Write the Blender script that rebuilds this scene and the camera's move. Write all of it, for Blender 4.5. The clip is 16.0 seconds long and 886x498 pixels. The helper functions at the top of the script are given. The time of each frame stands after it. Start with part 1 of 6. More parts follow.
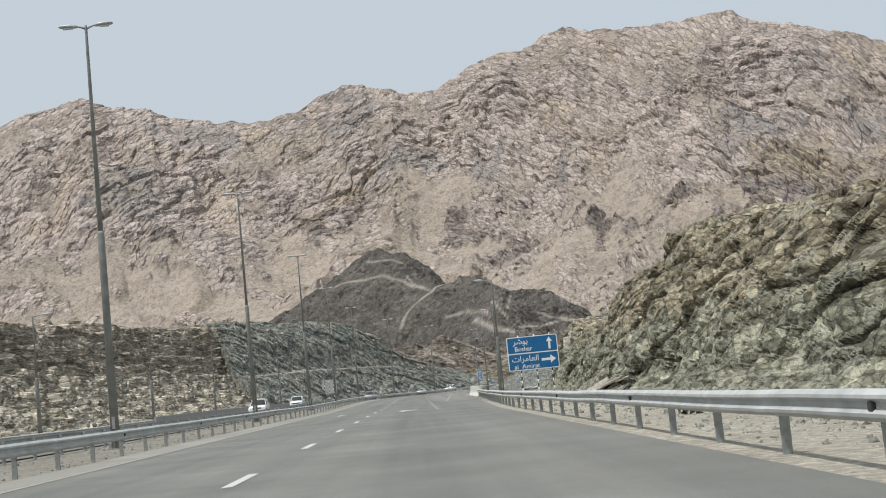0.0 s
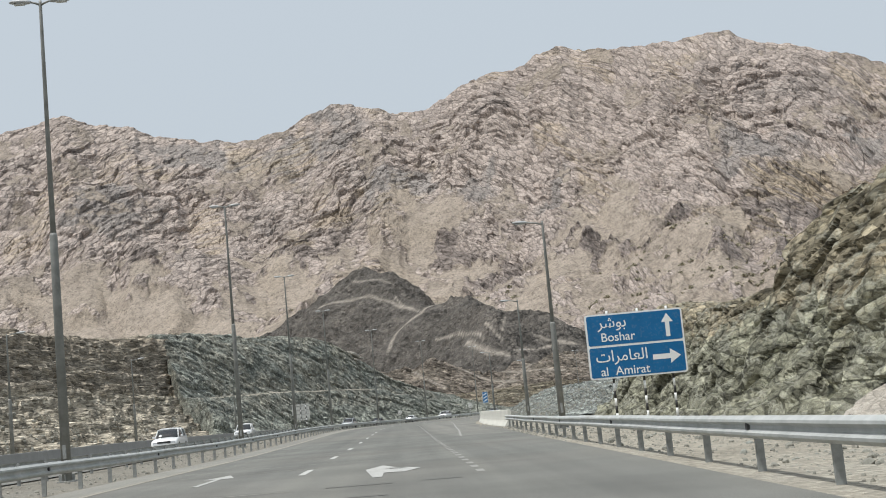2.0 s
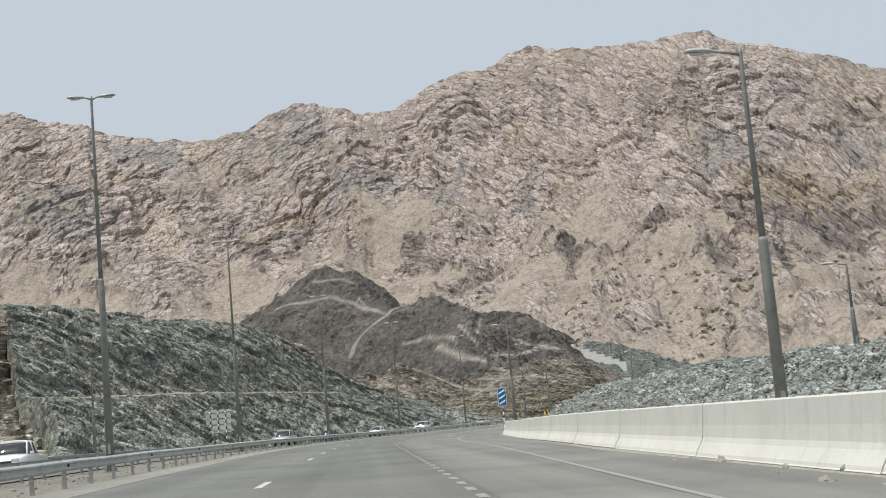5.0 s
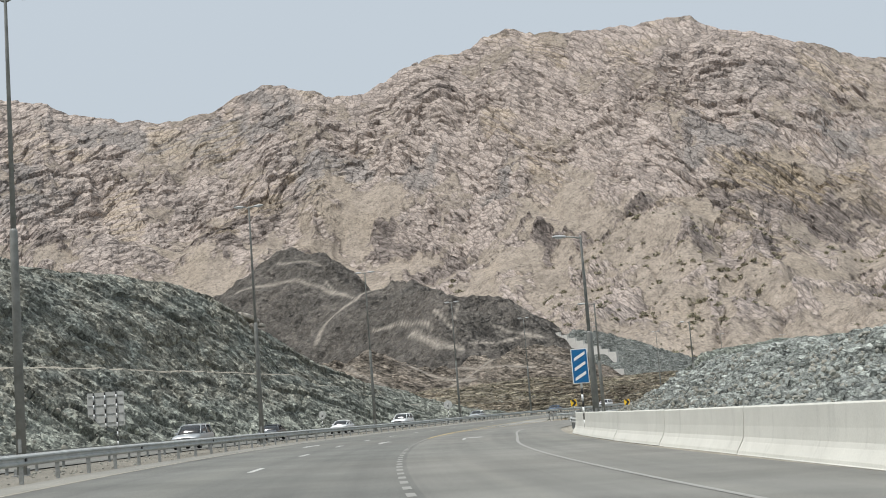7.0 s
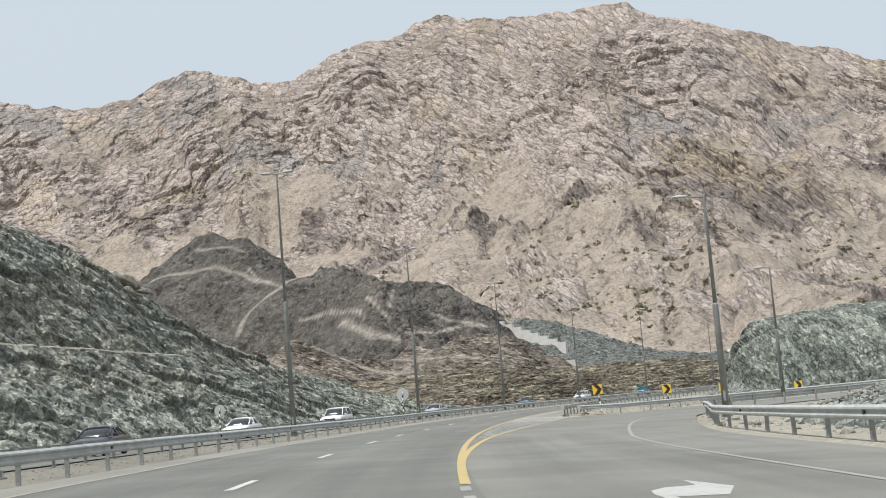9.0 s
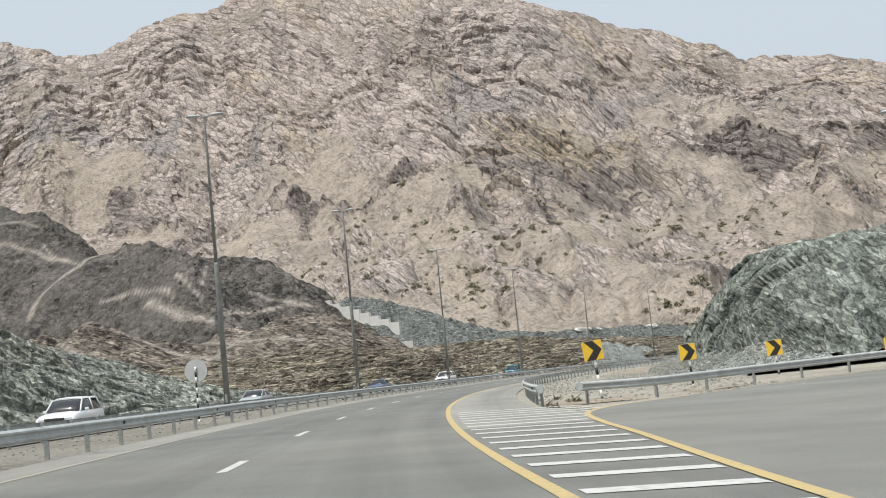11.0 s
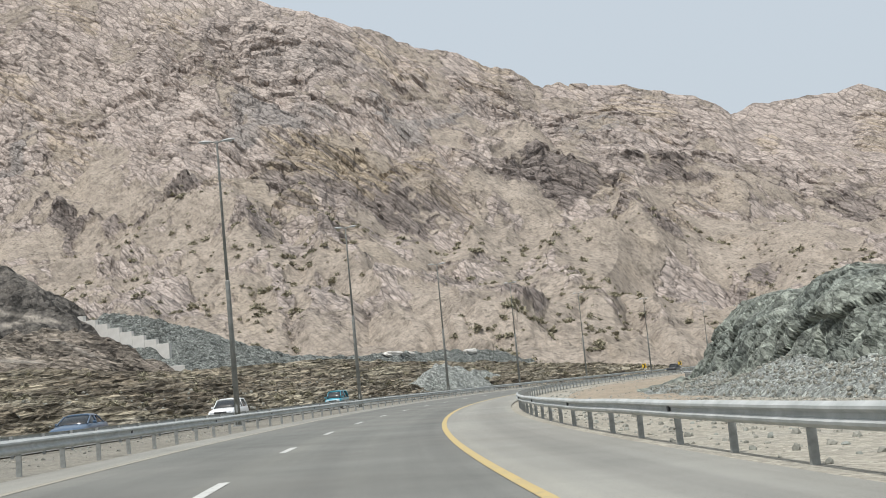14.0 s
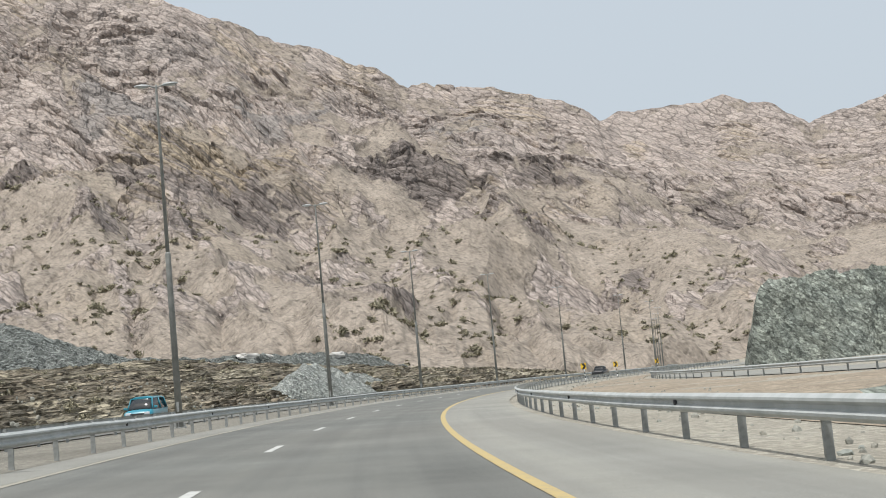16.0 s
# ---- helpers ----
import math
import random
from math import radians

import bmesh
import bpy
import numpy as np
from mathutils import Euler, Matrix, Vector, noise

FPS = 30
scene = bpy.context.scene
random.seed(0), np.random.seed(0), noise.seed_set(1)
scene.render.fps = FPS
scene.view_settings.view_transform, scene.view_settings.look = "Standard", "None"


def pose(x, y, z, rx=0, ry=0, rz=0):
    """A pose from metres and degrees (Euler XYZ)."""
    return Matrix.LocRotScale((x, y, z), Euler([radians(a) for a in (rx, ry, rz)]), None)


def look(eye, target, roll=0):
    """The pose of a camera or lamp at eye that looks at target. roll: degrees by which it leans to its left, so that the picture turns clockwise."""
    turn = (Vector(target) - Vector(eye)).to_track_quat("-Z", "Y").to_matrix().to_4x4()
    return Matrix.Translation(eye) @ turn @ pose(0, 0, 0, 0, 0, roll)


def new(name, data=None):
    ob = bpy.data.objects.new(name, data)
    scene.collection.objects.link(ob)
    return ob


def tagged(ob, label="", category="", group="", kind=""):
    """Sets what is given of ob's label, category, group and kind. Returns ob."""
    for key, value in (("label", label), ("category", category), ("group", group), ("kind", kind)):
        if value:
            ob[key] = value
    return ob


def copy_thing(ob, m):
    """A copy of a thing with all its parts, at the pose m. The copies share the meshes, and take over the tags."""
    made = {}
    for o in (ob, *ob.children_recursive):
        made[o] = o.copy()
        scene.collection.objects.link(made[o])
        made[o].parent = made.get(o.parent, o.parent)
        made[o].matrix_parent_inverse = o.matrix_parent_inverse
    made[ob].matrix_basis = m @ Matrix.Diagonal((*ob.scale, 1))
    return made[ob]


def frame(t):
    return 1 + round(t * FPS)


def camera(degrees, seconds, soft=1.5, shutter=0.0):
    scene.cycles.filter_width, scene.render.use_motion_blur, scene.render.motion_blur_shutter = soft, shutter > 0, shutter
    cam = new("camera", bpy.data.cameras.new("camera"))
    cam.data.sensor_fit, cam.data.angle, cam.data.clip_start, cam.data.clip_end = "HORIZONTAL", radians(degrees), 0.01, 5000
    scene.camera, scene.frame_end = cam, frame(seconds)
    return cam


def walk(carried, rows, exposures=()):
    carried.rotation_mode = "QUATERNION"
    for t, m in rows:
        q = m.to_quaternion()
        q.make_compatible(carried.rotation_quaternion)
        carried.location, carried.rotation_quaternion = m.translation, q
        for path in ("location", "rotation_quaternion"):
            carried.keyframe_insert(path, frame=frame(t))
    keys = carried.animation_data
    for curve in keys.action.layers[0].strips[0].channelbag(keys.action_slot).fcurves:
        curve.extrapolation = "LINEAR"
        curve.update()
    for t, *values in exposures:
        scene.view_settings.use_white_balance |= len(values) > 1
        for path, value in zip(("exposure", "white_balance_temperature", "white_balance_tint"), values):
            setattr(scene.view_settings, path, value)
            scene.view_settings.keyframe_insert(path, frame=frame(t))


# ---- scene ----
cam = camera(38.212, 16.0, soft=1.0)
PATH = [
    (0.0, pose(0.00, -0.00, 1.08, 95.813, 0, -0.002) @ pose(0, 0, 0, 0, 0, -5.700)),
    (0.5, pose(-0.42, 12.10, 1.00, 96.150, 0, -0.133) @ pose(0, 0, 0, 0, 0, -5.436)),
    (1.0, pose(-0.86, 24.23, 0.92, 96.362, 0, -0.262) @ pose(0, 0, 0, 0, 0, -5.386)),
    (1.5, pose(-1.33, 36.43, 0.83, 96.771, 0, -0.312) @ pose(0, 0, 0, 0, 0, -5.532)),
    (2.0, pose(-1.78, 48.67, 0.74, 96.964, 0, -0.627) @ pose(0, 0, 0, 0, 0, -5.361)),
    (2.5, pose(-2.22, 60.90, 0.66, 97.346, 0, -0.994) @ pose(0, 0, 0, 0, 0, -5.340)),
    (3.0, pose(-2.64, 73.06, 0.59, 97.110, 0, -1.206) @ pose(0, 0, 0, 0, 0, -5.284)),
    (3.5, pose(-3.02, 85.02, 0.50, 97.169, 0, -1.413) @ pose(0, 0, 0, 0, 0, -5.155)),
    (4.0, pose(-3.43, 97.62, 0.38, 97.177, 0, -1.729) @ pose(0, 0, 0, 0, 0, -5.090)),
    (4.2, pose(-3.59, 102.82, 0.34, 97.248, 0, -1.887) @ pose(0, 0, 0, 0, 0, -4.986)),
    (4.9, pose(-4.18, 122.24, 0.24, 97.369, 0, -2.234) @ pose(0, 0, 0, 0, 0, -5.023)),
    (5.6, pose(-4.75, 142.75, 0.20, 97.470, 0, -2.524) @ pose(0, 0, 0, 0, 0, -5.143)),
    (6.3, pose(-5.17, 162.74, 0.13, 97.369, 0, -2.963) @ pose(0, 0, 0, 0, 0, -4.982)),
    (6.5, pose(-5.25, 168.19, 0.09, 97.262, 0, -3.094) @ pose(0, 0, 0, 0, 0, -4.878)),
    (7.0, pose(-5.40, 181.66, 0.01, 97.005, 0, -3.622) @ pose(0, 0, 0, 0, 0, -4.418)),
    (7.5, pose(-5.50, 194.90, -0.09, 96.689, 0, -3.954) @ pose(0, 0, 0, 0, 0, -4.451)),
    (8.0, pose(-5.47, 208.10, -0.19, 96.533, 0, -4.754) @ pose(0, 0, 0, 0, 0, -4.374)),
    (8.5, pose(-5.21, 221.46, -0.30, 96.603, 0, -5.539) @ pose(0, 0, 0, 0, 0, -4.600)),
    (9.0, pose(-4.77, 234.78, -0.41, 96.627, 0, -6.816) @ pose(0, 0, 0, 0, 0, -4.729)),
    (9.5, pose(-4.07, 248.17, -0.52, 95.846, 0, -8.735) @ pose(0, 0, 0, 0, 0, -4.966)),
    (9.7, pose(-3.68, 253.51, -0.57, 95.756, 0, -9.861) @ pose(0, 0, 0, 0, 0, -5.029)),
    (10.4, pose(-1.76, 271.98, -0.75, 95.381, 0, -12.649) @ pose(0, 0, 0, 0, 0, -5.342)),
    (11.1, pose(0.96, 290.27, -0.94, 95.354, 0, -15.233) @ pose(0, 0, 0, 0, 0, -5.643)),
    (11.8, pose(4.45, 308.60, -1.11, 95.237, 0, -17.768) @ pose(0, 0, 0, 0, 0, -5.851)),
    (12.0, pose(5.57, 313.87, -1.15, 95.461, 0, -18.511) @ pose(0, 0, 0, 0, 0, -6.000)),
    (12.5, pose(8.69, 327.04, -1.24, 94.880, 0, -20.308) @ pose(0, 0, 0, 0, 0, -5.941)),
    (13.0, pose(12.32, 340.11, -1.32, 95.667, 0, -21.921) @ pose(0, 0, 0, 0, 0, -5.765)),
    (13.5, pose(16.16, 353.21, -1.41, 95.846, 0, -23.053) @ pose(0, 0, 0, 0, 0, -5.797)),
    (14.0, pose(20.25, 365.90, -1.49, 95.931, 0, -24.703) @ pose(0, 0, 0, 0, 0, -5.421)),
    (14.5, pose(24.74, 378.54, -1.59, 95.973, 0, -26.318) @ pose(0, 0, 0, 0, 0, -5.390)),
    (15.0, pose(29.82, 391.59, -1.69, 96.132, 0, -28.068) @ pose(0, 0, 0, 0, 0, -5.389)),
    (15.2, pose(31.95, 396.76, -1.74, 96.068, 0, -28.636) @ pose(0, 0, 0, 0, 0, -5.363)),
    (15.5, pose(35.26, 404.32, -1.80, 96.143, 0, -29.547) @ pose(0, 0, 0, 0, 0, -5.425)),
    (16.0, pose(40.92, 416.76, -1.89, 95.782, 0, -31.087) @ pose(0, 0, 0, 0, 0, -5.281)),
]
walk(cam, PATH, [(0.0, -0.04), (7.4, -0.05), (8.7, 0.1), (10.0, 0.13), (12.5, 0.06), (16.0, 0.02)])

# ---- world, sun, exposure ----
world = bpy.data.worlds.new("world")
world.use_nodes = True
scene.world = world
sky = world.node_tree.nodes.new("ShaderNodeTexSky")
sky.sky_type, sky.sun_disc = "NISHITA", False
SUN_EL, SUN_AZ = radians(66), radians(236)          # azimuth clockwise from +Y
sky.sun_elevation, sky.sun_rotation = SUN_EL, SUN_AZ
sky.air_density, sky.dust_density, sky.ozone_density, sky.altitude = 1.0, 10.0, 1.0, 0
haze = world.node_tree.nodes.new("ShaderNodeMix")      # dust in the air whitens the sky evenly
haze.data_type = "RGBA"
haze.inputs["Factor"].default_value = 0.86
haze.inputs["B"].default_value = (4.15, 4.66, 5.12, 1)
world.node_tree.links.new(sky.outputs[0], haze.inputs["A"])
world.node_tree.links.new(haze.outputs["Result"], world.node_tree.nodes["Background"].inputs[0])
world.node_tree.nodes["Background"].inputs[1].default_value = 0.15
sun = new("sun", bpy.data.lights.new("sun", "SUN"))
sun.data.energy, sun.data.angle, sun.data.color = 3.6, radians(1.0), (0.985, 0.975, 0.945)
to_sun = Vector((math.sin(SUN_AZ) * math.cos(SUN_EL), math.cos(SUN_AZ) * math.cos(SUN_EL), math.sin(SUN_EL)))
sun.matrix_world = look(to_sun * 300, (0, 0, 0))
scene.view_settings.exposure = 0.0


# ---- materials ----
def rgb(c):
    return (*c, 1.0)


class Shader:
    """A principled material and short calls to wire its nodes."""

    def __init__(self, name, rough=0.9, metal=0.0, color=(0.5, 0.5, 0.5), spec=0.3):
        self.m = bpy.data.materials.new(name)
        self.m.use_nodes = True
        self.n, self.l = self.m.node_tree.nodes, self.m.node_tree.links
        self.b = self.n["Principled BSDF"]
        self.b.inputs["Roughness"].default_value = rough
        self.b.inputs["Metallic"].default_value = metal
        self.b.inputs["Specular IOR Level"].default_value = spec
        self.b.inputs["Base Color"].default_value = rgb(color)
        self.co = self.n.new("ShaderNodeTexCoord").outputs["Object"]

    def mapped(self, scale=(1, 1, 1), rot=(0, 0, 0)):
        """Object coordinates, turned first and then stretched."""
        m, k = self.n.new("ShaderNodeMapping"), self.n.new("ShaderNodeMapping")
        m.inputs["Rotation"].default_value = [radians(a) for a in rot]
        k.inputs["Scale"].default_value = scale
        self.l.new(self.co, m.inputs["Vector"])
        self.l.new(m.outputs[0], k.inputs["Vector"])
        return k.outputs[0]

    def noise(self, scale, detail=6, rough=0.6, vec=None, distort=0.0):
        t = self.n.new("ShaderNodeTexNoise")
        t.inputs["Scale"].default_value, t.inputs["Detail"].default_value = scale, detail
        t.inputs["Roughness"].default_value, t.inputs["Distortion"].default_value = rough, distort
        self.l.new(vec or self.co, t.inputs["Vector"])
        return t.outputs[0]

    def voronoi(self, scale, vec=None, feature="F1", out="Distance"):
        t = self.n.new("ShaderNodeTexVoronoi")
        t.feature = feature
        t.inputs["Scale"].default_value = scale
        self.l.new(vec or self.co, t.inputs["Vector"])
        return t.outputs[out]

    def facet(self, scale, vec):
        """The height of flat broken faces, each tilted its own way."""
        t = self.n.new("ShaderNodeTexVoronoi")
        t.inputs["Scale"].default_value = scale
        self.l.new(vec, t.inputs["Vector"])
        off, tilt, dot = (self.n.new("ShaderNodeVectorMath") for _ in range(3))
        off.operation, tilt.operation, dot.operation = "SUBTRACT", "SUBTRACT", "DOT_PRODUCT"
        self.l.new(vec, off.inputs[0])
        self.l.new(t.outputs["Position"], off.inputs[1])
        self.l.new(t.outputs["Color"], tilt.inputs[0])
        tilt.inputs[1].default_value = (0.5, 0.5, 0.5)
        self.l.new(off.outputs[0], dot.inputs[0])
        self.l.new(tilt.outputs[0], dot.inputs[1])
        return dot.outputs["Value"]

    def ramp(self, fac, stops):
        r = self.n.new("ShaderNodeValToRGB")
        e = r.color_ramp.elements
        while len(e) < len(stops):
            e.new(0.5)
        for el, (p, c) in zip(e, stops):
            el.position = p
            el.color = rgb(c) if isinstance(c, tuple) else (c, c, c, 1)
        self.l.new(fac, r.inputs[0])
        return r.outputs[0]

    def mix(self, fac, a, b, mode="MIX"):
        x = self.n.new("ShaderNodeMix")
        x.data_type, x.blend_type = "RGBA", mode
        for sock, v in ((x.inputs["Factor"], fac), (x.inputs["A"], a), (x.inputs["B"], b)):
            if isinstance(v, (int, float)):
                sock.default_value = v
            elif isinstance(v, tuple):
                sock.default_value = rgb(v)
            else:
                self.l.new(v, sock)
        return x.outputs["Result"]

    def math(self, op, a, b=0.0):
        x = self.n.new("ShaderNodeMath")
        x.operation = op
        for sock, v in ((x.inputs[0], a), (x.inputs[1], b)):
            if isinstance(v, (int, float)):
                sock.default_value = v
            else:
                self.l.new(v, sock)
        return x.outputs[0]

    def height(self):
        g = self.n.new("ShaderNodeSeparateXYZ")
        self.l.new(self.co, g.inputs[0])
        return g.outputs

    def random(self):
        return self.n.new("ShaderNodeObjectInfo").outputs["Random"]

    def color(self, c):
        self.l.new(c, self.b.inputs["Base Color"])
        return self

    def rough(self, c):
        self.l.new(c, self.b.inputs["Roughness"])
        return self

    def bump(self, fac, strength=0.5, dist=0.1):
        u = self.n.new("ShaderNodeBump")
        u.inputs["Strength"].default_value, u.inputs["Distance"].default_value = strength, dist
        self.l.new(fac, u.inputs["Height"])
        self.l.new(u.outputs[0], self.b.inputs["Normal"])
        return self


def plain(name, color, rough=0.5, metal=0.0, wear=0.15, scale=6.0, spec=0.4):
    """Paint or metal with faint dirt at two scales."""
    s = Shader(name, rough, metal, color, spec)
    dark = tuple(c * (1 - wear) for c in color)
    light = tuple(min(1, c * (1 + wear * 0.5)) for c in color)
    c = s.mix(s.ramp(s.noise(scale), [(0.35, 0.0), (0.65, 1.0)]), dark, light)
    dust = s.ramp(s.noise(scale * 6, 3), [(0.55, 0.0), (0.8, 0.5)])
    s.color(s.mix(dust, c, tuple(0.6 * a + 0.4 * b for a, b in zip(color, (0.4, 0.36, 0.3)))))
    return s.m


def make_mountain_material(name):
    """Dipping limestone plates above stony fans; the mesh says where each lies."""
    s = Shader(name, 0.95, spec=0.08)
    geo = s.n.new("ShaderNodeVertexColor")
    geo.layer_name = "geology"
    g = s.n.new("ShaderNodeSeparateColor")
    s.l.new(geo.outputs["Color"], g.inputs[0])
    crag, dark, grey, ochre = g.outputs[0], g.outputs[1], g.outputs[2], geo.outputs["Alpha"]
    bed = s.n.new("ShaderNodeUVMap")
    bed.uv_map = "beds"

    lift = s.n.new("ShaderNodeSeparateXYZ")
    s.l.new(bed.outputs[0], lift.inputs[0])
    place = s.height()
    level = s.math("ADD", place[2], lift.outputs[0])

    def along_beds(lx, lv, wobble=0.35):
        """Places in plates of lx by lv metres that lie along the beds, their rims made uneven."""
        v = s.n.new("ShaderNodeCombineXYZ")
        s.l.new(s.math("MULTIPLY", place[0], 1 / lx), v.inputs[0])
        s.l.new(s.math("MULTIPLY", place[1], 0.6 / lx), v.inputs[1])
        s.l.new(s.math("MULTIPLY", level, 1 / lv), v.inputs[2])
        t = s.n.new("ShaderNodeTexNoise")
        t.inputs["Scale"].default_value, t.inputs["Detail"].default_value = 1.3, 1.5
        s.l.new(v.outputs[0], t.inputs["Vector"])
        w = s.n.new("ShaderNodeVectorMath")
        w.operation = "MULTIPLY_ADD"
        w.inputs[1].default_value = (wobble, wobble, wobble)
        s.l.new(t.outputs["Color"], w.inputs[0])
        s.l.new(v.outputs[0], w.inputs[2])
        return w.outputs[0]

    wide, small = along_beds(13, 8.0, 0.28), along_beds(6.5, 4.2, 0.25)
    big = s.noise(0.007, 5, 0.6, distort=0.8)
    rock = s.ramp(big, [(0.3, (0.355, 0.31, 0.281)), (0.45, (0.42, 0.361, 0.324)), (0.58, (0.435, 0.373, 0.332)), (0.72, (0.395, 0.345, 0.31))])
    tone = s.n.new("ShaderNodeSeparateColor")
    s.l.new(s.voronoi(1.0, wide, out="Color"), tone.inputs[0])
    rock = s.mix(1.0, rock, s.ramp(tone.outputs[0], [(0.0, 0.78), (0.5, 0.98), (1.0, 1.08)]), "MULTIPLY")
    rock = s.mix(s.math("MULTIPLY", grey, 0.75), rock, s.mix(1.0, (0.265, 0.246, 0.232), s.ramp(tone.outputs[1], [(0.0, 0.8), (1.0, 1.15)]), "MULTIPLY"))
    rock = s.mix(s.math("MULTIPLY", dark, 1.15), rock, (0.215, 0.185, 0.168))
    band = s.ramp(s.noise(1.0, 4, 0.6, along_beds(60, 5.0, 0.3)), [(0.42, 0.0), (0.56, 0.75)])
    rock = s.mix(s.math("MULTIPLY", band, ochre), rock, (0.42, 0.345, 0.248))
    layers = s.ramp(s.noise(1.0, 3, 0.6, along_beds(45, 4.0, 0.3)), [(0.40, 0.62), (0.54, 1.08)])
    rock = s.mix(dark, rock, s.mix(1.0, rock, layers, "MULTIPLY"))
    # joints between the plates, darkened in the colour to stand in for crevice shade
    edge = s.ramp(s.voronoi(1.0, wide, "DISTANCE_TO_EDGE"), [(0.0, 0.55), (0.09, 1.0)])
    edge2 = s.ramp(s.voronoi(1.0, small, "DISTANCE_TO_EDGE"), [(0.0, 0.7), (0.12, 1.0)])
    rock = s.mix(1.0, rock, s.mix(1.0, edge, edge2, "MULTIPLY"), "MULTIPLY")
    fan = s.ramp(s.noise(0.03, 7, 0.7), [(0.33, (0.25, 0.216, 0.182)), (0.5, (0.328, 0.282, 0.236)), (0.68, (0.38, 0.328, 0.276))])
    fan = s.mix(s.math("MULTIPLY", ochre, 0.35), fan, (0.36, 0.302, 0.232))
    stones = s.ramp(s.voronoi(0.2), [(0.13, 0.5), (0.3, 1.0)])
    fan = s.mix(0.8, fan, s.mix(1.0, fan, stones, "MULTIPLY"))
    # the same painted crevice shade, weaker, on the fans
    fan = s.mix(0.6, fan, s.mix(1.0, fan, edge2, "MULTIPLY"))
    fan = s.mix(1.0, fan, s.ramp(s.noise(0.13, 6, 0.75), [(0.36, 0.68), (0.52, 1.03)]), "MULTIPLY")
    broken = s.ramp(s.math("ADD", crag, s.math("MULTIPLY", s.math("SUBTRACT", s.noise(0.09, 5, 0.7), 0.5), 1.3)), [(0.34, 0.0), (0.62, 1.0)])
    c = s.mix(broken, fan, rock)
    fine = s.ramp(s.noise(0.6, 4, 0.75), [(0.35, (0.80, 0.80, 0.80)), (0.65, (1.15, 1.15, 1.15))])
    s.color(s.mix(1.0, c, fine, "MULTIPLY"))
    # plates stand proud at their lower rim
    h = s.math("ADD", s.math("MULTIPLY", s.voronoi(1.0, wide), -0.5), s.math("MULTIPLY", s.voronoi(1.0, small), -0.25))
    h = s.math("ADD", h, s.math("ADD", s.math("MULTIPLY", s.facet(1.0, wide), 1.5), s.math("MULTIPLY", s.facet(1.0, small), 0.8)))
    h = s.math("ADD", s.math("MULTIPLY", h, s.math("ADD", s.math("MULTIPLY", broken, 0.9), 0.1)), s.math("MULTIPLY", s.noise(0.35, 5, 0.7), 0.25))
    s.bump(h, 0.9, 5.0)
    return s.m


